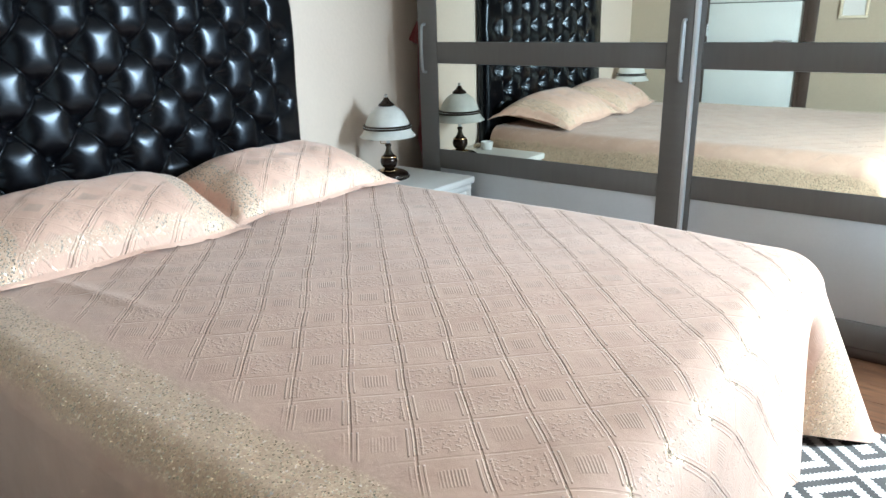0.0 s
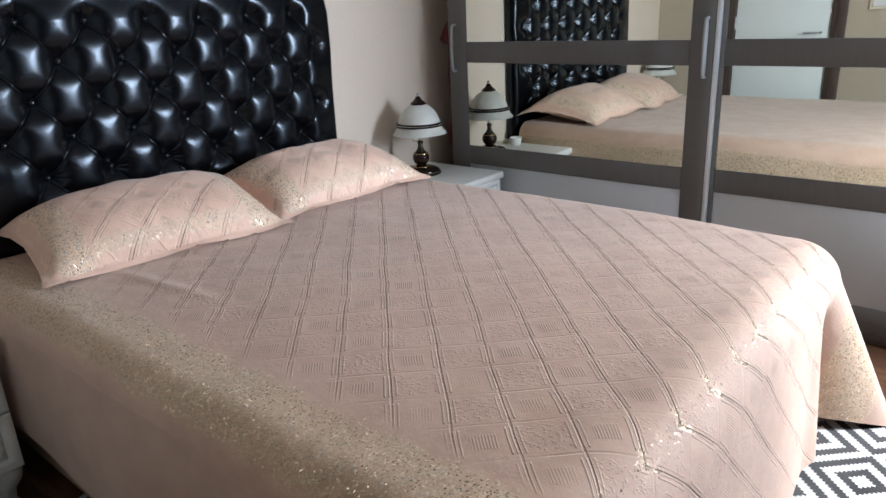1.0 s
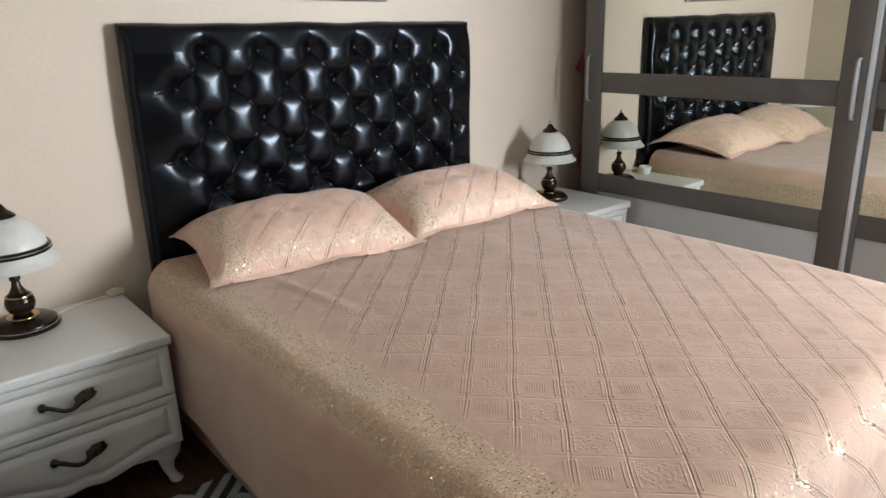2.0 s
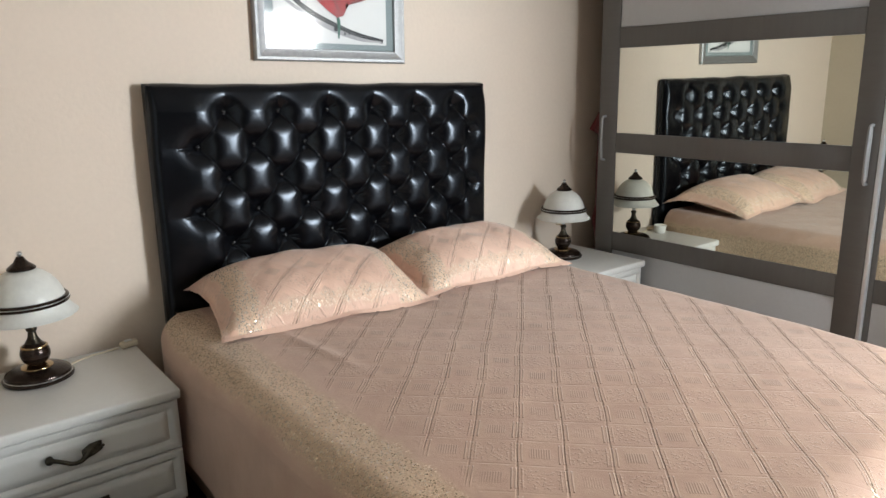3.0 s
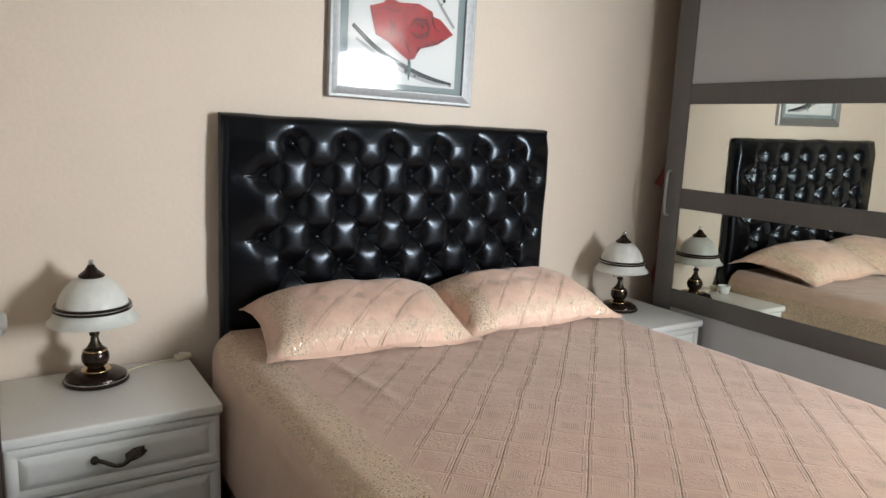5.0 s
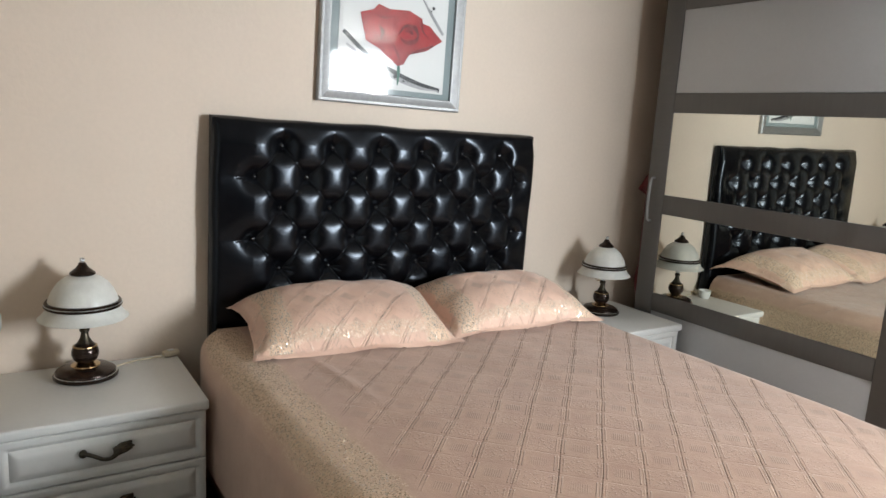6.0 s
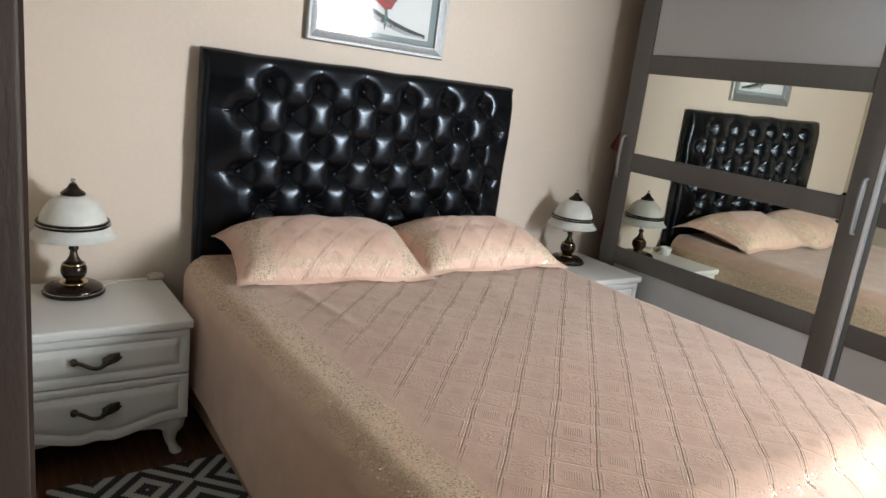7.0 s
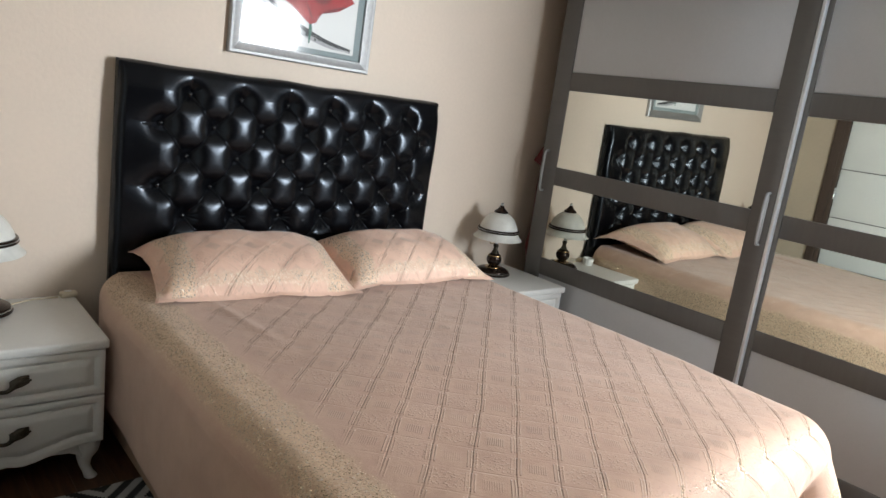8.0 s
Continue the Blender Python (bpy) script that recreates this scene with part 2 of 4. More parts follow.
def glass_over_print():
    """Thin picture glass: a clear sheet that mirrors a little."""
    n = Net("picture_glass")
    t = n.node("ShaderNodeBsdfTransparent")
    g = n.node("ShaderNodeBsdfGlossy")
    g.inputs["Roughness"].default_value = 0.07
    fr = n.node("ShaderNodeFresnel")
    fr.inputs[0].default_value = 1.6
    mx = n.node("ShaderNodeMixShader")
    n.put(mx.inputs[0], fr.outputs[0]), n.put(mx.inputs[1], t.outputs[0]), n.put(mx.inputs[2], g.outputs[0])
    n.put(n.t.nodes["Material Output"].inputs[0], mx.outputs[0])
    return n.m


def opal_glass():
    n = Net("opal_glass")
    v = n.coords()
    f = n.noise(v, 22.0, 5, 0.7)
    n.set(Base_Color=n.mix(n.ramp(f, 0.3, 0.7), rgb(0.64, 0.64, 0.60), rgb(0.72, 0.72, 0.68)), Roughness=0.32)
    n.p.inputs["Subsurface Weight"].default_value = 0.25
    n.p.inputs["Subsurface Radius"].default_value = (0.02, 0.02, 0.018)
    return n.m


def mirror_glass():
    n = Net("mirror_silver")
    f = n.noise(n.coords(), 2.0, 3)
    n.set(Base_Color=n.mix(f, rgb(0.78, 0.79, 0.72), rgb(0.80, 0.81, 0.74)), Metallic=1.0, Roughness=0.012)
    return n.m


WALL = surface("wall_paint", (0.685, 0.580, 0.482), 0.75, var=0.035, coarse=1.3, fine=60, relief=0.0008)
# the wall paint again, darkened as shade to bounce less light at the bed
WALL_DIMMED = surface("dimmed_wall_paint", (0.42, 0.355, 0.27), 0.75, var=0.04, coarse=1.3, fine=60, relief=0.0008)
# dark colour for the unseen east wall, keeps headboard reflections and fill low
WALL_UNSEEN_DARK = surface("unseen_dark_wall", (0.085, 0.068, 0.056), 0.75, var=0.05, coarse=1.3, fine=60, relief=0.0008)
CEILING = surface("ceiling_paint", (0.52, 0.49, 0.44), 0.85, var=0.03, fine=70)
FLOOR = wood_floor()
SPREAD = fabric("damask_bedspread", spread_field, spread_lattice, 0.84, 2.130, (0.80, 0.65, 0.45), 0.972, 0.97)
# same damask as the spread, brightened as if lit by the window
PILLOW_LIT = fabric("damask_pillow_lit", pillow_field, pillow_lattice, 1.19, 9.0, (0.90, 0.82, 0.72), 0.975, 1.0)
DIVAN = surface("divan_cloth", (0.42, 0.29, 0.20), 0.9, var=0.12, coarse=5, fine=400, relief=0.001)
MATTRESS = surface("mattress_cloth", (0.70, 0.66, 0.60), 0.9, fine=300)
LEATHER = leather()
STUD = surface("leather_stud", (0.004, 0.004, 0.005), 0.2, spec=0.32, fine=200, relief=0)
RUG = rug_pattern()
PAINT = surface("white_lacquer", (0.715, 0.71, 0.685), 0.38, var=0.03, coarse=4, fine=50, relief=0.0002)
PANEL = surface("pale_grey_laminate", (0.56, 0.59, 0.63), 0.35, var=0.03, coarse=2, fine=80, relief=0.0002)
GREY = surface("grey_woodgrain_foil", (0.135, 0.132, 0.128), 0.48, var=0.05, coarse=4, fine=60, relief=0.0, stretch=(1, 1, 14))
GREY_RAIL = surface("grey_woodgrain_foil_rail", (0.135, 0.132, 0.128), 0.48, var=0.05, coarse=4, fine=60, relief=0.0, stretch=(14, 1, 1))
ALU = surface("brushed_aluminium", (0.66, 0.69, 0.72), 0.28, 1.0, var=0.05, fine=200, stretch=(1, 1, 30))
SILVER = surface("silver_moulding", (0.37, 0.37, 0.37), 0.48, 0.8, var=0.10, coarse=10, fine=150, stretch=(1, 6, 6))
SATIN = surface("satin_metal_edge", (0.74, 0.78, 0.82), 0.32, 0.5, var=0.03)
HANDLE = surface("satin_grey_handle", (0.36, 0.37, 0.38), 0.5, 0.35, var=0.04)
MIRROR = mirror_glass()
BRONZE = surface("dark_bronze", (0.030, 0.018, 0.013), 0.22, 0.55, var=0.3, coarse=20, fine=200)
BRASS = surface("polished_brass", (0.54, 0.39, 0.21), 0.2, 1.0, var=0.15, coarse=20, fine=200)
ANTIQUE = surface("antique_brass", (0.062, 0.052, 0.038), 0.36, 0.85, var=0.45, coarse=60, fine=300, relief=0.0006)
OPAL = opal_glass()
GLASS = clear_glass("window_glass")
PRINT_GLASS = glass_over_print()
PAPER = surface("print_paper", (0.66, 0.65, 0.63), 0.8, var=0.02, fine=200, relief=0.0001)
MAT_BOARD = surface("grey_green_mount", (0.235, 0.275, 0.275), 0.8, var=0.05, fine=200)
RED = surface("rose_red_ink", (0.34, 0.010, 0.011), 0.6, var=0.28, coarse=11, fine=40, relief=0)
DARK_RED = surface("dark_red_ink", (0.17, 0.007, 0.008), 0.6, var=0.5, coarse=12, fine=60, relief=0)
BLACK_INK = surface("black_ink", (0.012, 0.012, 0.013), 0.6, var=0.3, relief=0)
GREY_INK = surface("grey_ink", (0.33, 0.32, 0.32), 0.6, var=0.3, relief=0)
GREEN_INK = surface("green_ink", (0.03, 0.12, 0.08), 0.6, var=0.3, relief=0)
DARK_WOOD = surface("dark_brown_door_wood", (0.060, 0.039, 0.029), 0.5, var=0.07, coarse=5, fine=70, relief=0.0005, stretch=(3, 3, 1))
DOOR_WHITE = surface("white_door_panel", (0.72, 0.76, 0.75), 0.4, var=0.03)
PVC = surface("white_window_plastic", (0.80, 0.80, 0.78), 0.35, var=0.03)
CORD = surface("cream_cable", (0.66, 0.58, 0.44), 0.5, var=0.05)
RED_CLOTH = surface("dark_red_cloth", (0.085, 0.007, 0.007), 0.85, var=0.3, coarse=12, fine=200)


# ---- mesh helpers ----
def part(name, bm, material, parent=None, label="", smooth=40, at=None):
    """Links a bmesh as one mesh object, under a thing or a part."""
    me = bpy.data.meshes.new(name)
    bmesh.ops.recalc_face_normals(bm, faces=bm.faces[:])
    bm.to_mesh(me)
    bm.free()
    me.materials.append(material)
    if smooth:
        me.shade_smooth()
        me.set_sharp_from_angle(angle=radians(smooth))
    ob = new(name, me)
    if parent:
        ob.parent = parent
    if at:
        ob.location = at
    if label:
        ob["label"] = label
    return ob


def thing(name, at, label, category, group="", turn=0, kind=""):
    ob = new(name)
    ob.empty_display_size = 0.1
    ob.matrix_world = pose(*at, 0, 0, turn)
    return tagged(ob, label, category, group, kind)


def box(x0, x1, y0, y1, z0, z1, bevel=0.003, segments=2, bm=None):
    bm = bm or bmesh.new()
    vs = [bm.verts.new((x, y, z)) for x in (x0, x1) for y in (y0, y1) for z in (z0, z1)]
    fs = [bm.faces.new([vs[i] for i in q]) for q in ((0, 1, 3, 2), (4, 6, 7, 5), (0, 4, 5, 1), (2, 3, 7, 6), (0, 2, 6, 4), (1, 5, 7, 3))]
    if bevel:
        bmesh.ops.bevel(bm, geom=list({e for f in fs for e in f.edges}), offset=bevel, segments=segments, profile=0.5, affect="EDGES")
    return bm


def lathe(profile, steps=40, bm=None, close=False):
    """A turned body from (radius, height) pairs."""
    bm = bm or bmesh.new()
    rings = []
    for r, z in profile:
        if r < 1e-5:
            rings.append([bm.verts.new((0, 0, z))])
        else:
            rings.append([bm.verts.new((r * math.cos(a), r * math.sin(a), z)) for a in (2 * math.pi * i / steps for i in range(steps))])
    for a, b in zip(rings, rings[1:]):
        for i in range(steps):
            j = (i + 1) % steps
            q = [a[i % len(a)], a[j % len(a)], b[j % len(b)], b[i % len(b)]]
            q = list(dict.fromkeys(q))
            if len(q) > 2:
                bm.faces.new(q)
    return bm


def tube(points, radii, steps=10, bm=None):
    """A round bar along points, with a radius at each."""
    bm = bm or bmesh.new()
    pts = [Vector(p) for p in points]
    rings = []
    for i, p in enumerate(pts):
        d = (pts[min(i + 1, len(pts) - 1)] - pts[max(i - 1, 0)]).normalized()
        side = d.orthogonal().normalized() if i == 0 else (side - d * side.dot(d)).normalized()
        up = d.cross(side)
        r = radii[i] if isinstance(radii, (list, tuple)) else radii
        rings.append([bm.verts.new(p + r * (math.cos(a) * side + math.sin(a) * up)) for a in (2 * math.pi * k / steps for k in range(steps))])
    for a, b in zip(rings, rings[1:]):
        for k in range(steps):
            bm.faces.new((a[k], a[(k + 1) % steps], b[(k + 1) % steps], b[k]))
    bm.faces.new(rings[0][::-1]), bm.faces.new(rings[-1])
    return bm


def spline(ctrl, n):
    """Catmull-Rom points through ctrl, n to each span."""
    c = [Vector(p) for p in ctrl]
    c = [2 * c[0] - c[1]] + c + [2 * c[-1] - c[-2]]
    out = []
    for a, b, d, e in zip(c, c[1:], c[2:], c[3:]):
        for i in range(n):
            t = i / n
            out.append(0.5 * ((2 * b) + (d - a) * t + (2 * a - 5 * b + 4 * d - e) * t * t + (3 * b - a - 3 * d + e) * t ** 3))
    return out + [c[-2]]


def sheet(nx, ny, place, plan=None):
    """A grid of nx by ny cells through place(i / nx, j / ny), with plan giving its UV."""
    bm = bmesh.new()
    layer = bm.loops.layers.uv.new("plan") if plan else None
    g = [[bm.verts.new(place(i / nx, j / ny)) for j in range(ny + 1)] for i in range(nx + 1)]
    for i in range(nx):
        for j in range(ny):
            ids = ((i, j), (i + 1, j), (i + 1, j + 1), (i, j + 1))
            f = bm.faces.new([g[a][b] for a, b in ids])
            if plan:
                for loop, (a, b) in zip(f.loops, ids):
                    loop[layer].uv = plan(a / nx, b / ny)
    return bm


def outline(points, x0, x1, bevel=0.0):
    """A flat shape in y and z, given as an outline, from x0 to x1 thick."""
    bm = bmesh.new()
    a = [bm.verts.new((x0, y, z)) for y, z in points]
    b = [bm.verts.new((x1, y, z)) for y, z in points]
    bm.faces.new(a[::-1]), bm.faces.new(b)
    for i in range(len(a)):
        j = (i + 1) % len(a)
        bm.faces.new((a[i], a[j], b[j], b[i]))
    bmesh.ops.triangulate(bm, faces=[f for f in bm.faces if len(f.verts) > 4])
    return bm


def setting(name, bm, material, label="", smooth=0):
    ob = part(name, bm, material, smooth=smooth)
    return tagged(ob, label, name.split("_")[0], kind="structure")


# ---- the room ----
T = 0.15
setting("ceiling", box(-T, ROOM_X + T, ROOM_S - 1.4, ROOM_N + T, CEIL, CEIL + 0.1, 0), CEILING, "plain off-white painted ceiling")
setting("wall_west", box(-T, 0, ROOM_S - T, ROOM_N + T, 0, CEIL, 0), WALL, "warm cream painted plaster wall behind the bed")
setting("wall_north", box(0, ROOM_X, ROOM_N, ROOM_N + T, 0, CEIL, 0), WALL, "cream painted wall behind the wardrobe")

# east wall, out of view and kept dark, with a window opening
bm = bmesh.new()
(a0, a1, c0, c1), = WINDOWS
for y0, y1, z0, z1 in ((ROOM_S - 1.4, a0, 0, CEIL), (a0, a1, 0, c0), (a0, a1, c1, CEIL), (a1, ROOM_N + T, 0, CEIL)):
    box(ROOM_X, ROOM_X + T, y0, y1, z0, z1, 0, bm=bm)
setting("wall_east", bm, WALL_UNSEEN_DARK, "unseen wall with a window, darkened for the headboard's reflections")
# south wall, with a white door and an open doorway
bm = bmesh.new()
for x0, x1, z0, z1 in ((0, 0.57, 0, CEIL), (0.57, 1.31, 2.05, CEIL), (1.31, 2.12, 0, CEIL), (2.12, 2.98, 2.05, CEIL), (2.98, ROOM_X, 0, CEIL)):
    box(x0, x1, ROOM_S - T, ROOM_S, z0, z1, 0, bm=bm)
setting("wall_south", bm, WALL_DIMMED, "painted wall with two doorways, darkened to cut bounced light")
# the passage behind the doorway
setting("wall_passage", box(1.4, ROOM_X, ROOM_S - 1.4, ROOM_S - 1.3, 0, CEIL, 0), WALL, "cream wall of the passage")
setting("wall_passage_side", box(1.5, 1.6, ROOM_S - 1.3, ROOM_S - T, 0, CEIL, 0), WALL, "cream side wall of the passage")

for i, (y0, y1, z0, z1) in enumerate(WINDOWS):
    w = thing("window_%d" % (i + 1), (ROOM_X + 0.08, (y0 + y1) / 2, z0), "white plastic window with clear panes", "window", kind="structure")
    hw, h = (y1 - y0) / 2, z1 - z0
    bm = box(-0.03, 0.03, -hw, -hw + 0.05, 0, h)
    box(-0.03, 0.03, hw - 0.05, hw, 0, h, bm=bm), box(-0.03, 0.03, -hw + 0.05, hw - 0.05, 0, 0.05, bm=bm), box(-0.03, 0.03, -hw + 0.05, hw - 0.05, h - 0.05, h, bm=bm)
    part("window_frame", bm, PVC, w)
    part("mullion", box(-0.028, 0.028, -0.035, 0.035, 0.051, h - 0.051, 0.004), PVC, w)
    for p0, p1 in ((-hw + 0.05, -0.036), (0.036, hw - 0.05)):
        pane = part("pane", box(-0.004, 0.004, p0, p1, 0.05, h - 0.05, 0), GLASS, w, smooth=0)
        pane.visible_shadow = False
    part("window_sill", box(-0.20, -0.03, -hw - 0.03, hw + 0.03, -0.028, -0.002, 0.006), PVC, w)


def door_set(name, x0, x1, top, leaf, label):
    d = thing(name, ((x0 + x1) / 2, ROOM_S, 0), label, "door", kind="structure")
    hw = (x1 - x0) / 2
    for s in (-1, 1):
        part("door_jamb", box(s * hw - 0.03, s * hw + 0.03, -T - 0.012, 0.012, 0, top + 0.03, 0.004), DARK_WOOD, d, "dark brown wooden jamb")
        part("door_casing", box(s * (hw + 0.035) - 0.035, s * (hw + 0.035) + 0.035, 0.0125, 0.018, 0, top + 0.09, 0.005), DARK_WOOD, d)
    part("door_head", box(-hw + 0.03, hw - 0.03, -T - 0.012, 0.012, top - 0.03, top + 0.03, 0.004), DARK_WOOD, d)
    part("door_casing", box(-hw, hw, 0.0125, 0.018, top + 0.02, top + 0.09, 0.005), DARK_WOOD, d)
    if leaf:
        cuts = [0.008, 0.13, 0.52, 0.91, 1.30, 1.69, top - 0.032]
        for a, b in zip(cuts, cuts[1:]):
            part("door_panel", box(-hw + 0.034, hw - 0.034, -0.05, -0.012, a, b - 0.006, 0.003), DOOR_WHITE, d, "white flush panel")
        part("door_core", box(-hw + 0.033, hw - 0.033, -0.046, -0.02, 0.005, top - 0.032, 0), BLACK_INK, d, smooth=0)
        for z in (0.3, 1.1, 1.8):
            part("hinge", tube([(-hw + 0.034, 0.004, z - 0.045), (-hw + 0.034, 0.004, z + 0.045)], 0.007), ALU, d, "bright steel hinge")
        part("door_handle", tube(spline([(hw - 0.09, -0.012, 1.02), (hw - 0.09, 0.04, 1.02), (hw - 0.12, 0.05, 1.02), (hw - 0.2, 0.05, 1.02)], 5), 0.008), ALU, d, "lever handle")
    return d


door_set("door_1", 0.57, 1.31, 2.02, True, "white closed door with grooves in dark brown frame")
door_set("door_2", 2.12, 2.98, 2.02, False, "open doorway with dark brown wooden frame")

# ---- bed ----
BED_X0, BED_X1, BED_Y0, BED_Y1, BED_Z = 0.13, 2.165, -0.845, 0.855, 0.630
bed = thing("bed", (1.1, -0.02, 0), "double divan bed with mattress on a brown cloth base", "bed")
part("bed_base", box(-0.95, 0.85, -0.775, 0.70, 0.05, 0.33, 0.02, 3), DIVAN, bed, "brown cloth covered base")
part("mattress", box(-0.96, 0.83, -0.73, 0.68, 0.332, 0.570, 0.07, 4), MATTRESS, bed)
for sx in (-0.85, 0.75):
    for sy in (-0.7, 0.6):
        part("leg", lathe([(0, 0), (0.022, 0), (0.028, 0.05), (0, 0.052)], 16), DARK_WOOD, bed, at=(sx, sy, 0))

FOOT, SIDE, SIDE_R = 0.53, 0.37, 0.50          # how far the spread hangs down


def drape(s, t):
    """The spread's place: s from head to foot, t across, in the cloth's own plan."""
    X = BED_X0 + s * (BED_X1 - BED_X0 + FOOT)
    Y = BED_Y0 - SIDE + t * (BED_Y1 - BED_Y0 + SIDE + SIDE_R)
    return X, Y


def roll_over(d, radius=0.085):
    """Out and down for a cloth that has gone d past the start of the bend."""
    a = d / radius
    if a < math.pi / 2:
        return radius * math.sin(a), radius * (1 - math.cos(a))
    return radius, radius + (d - radius * math.pi / 2)


R_SIDE, R_FOOT = 0.095, 0.13


def spread_place(s, t):
    X, Y = drape(s, t)
    xi, yi0 = BED_X1 - R_FOOT, BED_Y0 + R_SIDE
    taper = min(1.0, max(0.0, (X - 1.45) / 0.55))
    yi1 = BED_Y1 - R_SIDE - 0.018 * taper * taper * (3 - 2 * taper)
    dx = max(0.0, X - xi)
    dy = yi0 - Y if Y < yi0 else (Y - yi1 if Y > yi1 else 0.0)
    side = -1 if Y < yi0 else 1
    bx, by = min(X, xi), min(max(Y, yi0), yi1)
    soft = noise.noise(Vector((X * 2.6, Y * 2.6, 1.7))) * 0.006 + noise.noise(Vector((X * 8, Y * 8, 5.0))) * 0.002
    # a long shallow crease that runs from the pillow towards the side
    soft += 0.006 * math.exp(-((Y + 0.60 - 0.10 * X) / 0.018) ** 2) * math.exp(-((X - 0.75) / 0.22) ** 2)
    if dx == 0 and dy == 0:
        return bx, by, BED_Z + soft
    d = math.hypot(dx, dy)
    th = math.atan2(dy, dx)
    R = R_FOOT * math.cos(th) ** 2 + R_SIDE * math.sin(th) ** 2
    out, down = roll_over(d, R)
    hang = max(0.0, down - R)
    if dx > 0 and dy > 0:
        c = math.sin(2 * th)
        # the corner hangs as a pointed tail, with a hollow on its foot side
        if side > 0:
            out += (hang + 0.06 * min(1.0, down / R)) * (0.03 + 0.36 * math.exp(-((th - 0.62) / 0.26) ** 2)) - hang * 0.40 * math.exp(-((th - 0.06) / 0.20) ** 2)
        else:
            out += hang * (0.05 + 0.08 * c + 0.32 * c ** 5) - hang * 0.42 * math.exp(-((th - 0.34) / 0.17) ** 2)
        down -= hang * 0.16 * c
    else:
        run = X if dy > 0 else Y
        wave = math.sin(run * 6.3 + 0.8) * 0.5 + noise.noise(Vector((run * 2.2, 3.1, side))) * 1.1
        fade = min(1.0, max(0.0, (BED_X1 - R_FOOT - X) / 0.15)) if dy > 0 else min(1.0, max(0.0, (min(Y - yi0, yi1 - Y)) / 0.15))
        out += hang * (0.05 + 0.05 * wave * fade) * (min(1.0, max(0.0, (X - 0.25) / 0.5)) if dy > 0 else 1.0)
        if dx > 0 and Y > 0:
            out -= hang * 0.385 * math.exp(-(max(0.0, yi1 - 0.075 - Y) / 0.045) ** 2) - hang * 0.06 * math.exp(-((yi1 - 0.185 - Y) / 0.05) ** 2)
        down += hang * 0.02 * wave * fade
    z = BED_Z - down + soft
    draw_in = 1 - 0.045 * max(0.0, (0.42 - X) / 0.29) ** 2
    return bx + out * math.cos(th), (by + side * out * math.sin(th)) * draw_in, max(z, 0.018)


spread = thing("bedspread", (0, 0, 0), "peach damask bedspread with quilted lattice and sequined borders on the bed", "bedspread")
_w = BED_Y1 - BED_Y0 + SIDE + SIDE_R
_cut = [0.0] + [(y - BED_Y0 + SIDE) / _w for y in (-0.875, -0.665, 0.875, 1.085)] + [1.0]
for name, label, n, t0, t1 in zip(("side_drop", "sequin_border", "quilted_field", "sequin_border", "side_drop"),
                                  ("plain peach side", "border of small gold sequins", "quilted lattice cloth", "border of small gold sequins", "plain peach side"),
                                  (34, 26, 110, 26, 34), _cut, _cut[1:]):
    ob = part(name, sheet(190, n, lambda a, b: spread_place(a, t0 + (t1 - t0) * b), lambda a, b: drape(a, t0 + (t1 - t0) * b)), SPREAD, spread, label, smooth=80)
    md = ob.modifiers.new("thickness", "SOLIDIFY")
    md.thickness, md.offset, md.use_rim = 0.006, -1, False


# ---- headboard ----
HB_Y, HB_Z0, HB_Z1 = 0.760, 0.04, 1.419
STEP_Y, STEP_Z, MID_Y, ROW_Z = 0.2105, 0.121, 0.030, 1.322
STUDS = []
for row in range(6):
    n = 6 if row % 2 == 0 else 7
    STUDS += [(MID_Y + (k - (n - 1) / 2) * STEP_Y, ROW_Z - row * STEP_Z, row, k, n) for k in range(n)]
_by = np.array([b[0] for b in STUDS])
_bz = np.array([b[1] for b in STUDS])
CREASES = []
for y, z, row, k, n in STUDS:
    for s in (-1, 1):
        y2, z2 = y + s * STEP_Y / 2, z - STEP_Z
        if any(abs(y2 - b[0]) < 0.01 and abs(z2 - b[1]) < 0.01 for b in STUDS):
            CREASES.append((y, z, y2, z2))
    if row == 0:
        CREASES.append((y, z, y, z + 0.05))
    if n == 7 and k in (0, 6):
        CREASES.append((y, z, y + (-0.07 if k == 0 else 0.07), z))
_cr = np.array(CREASES)


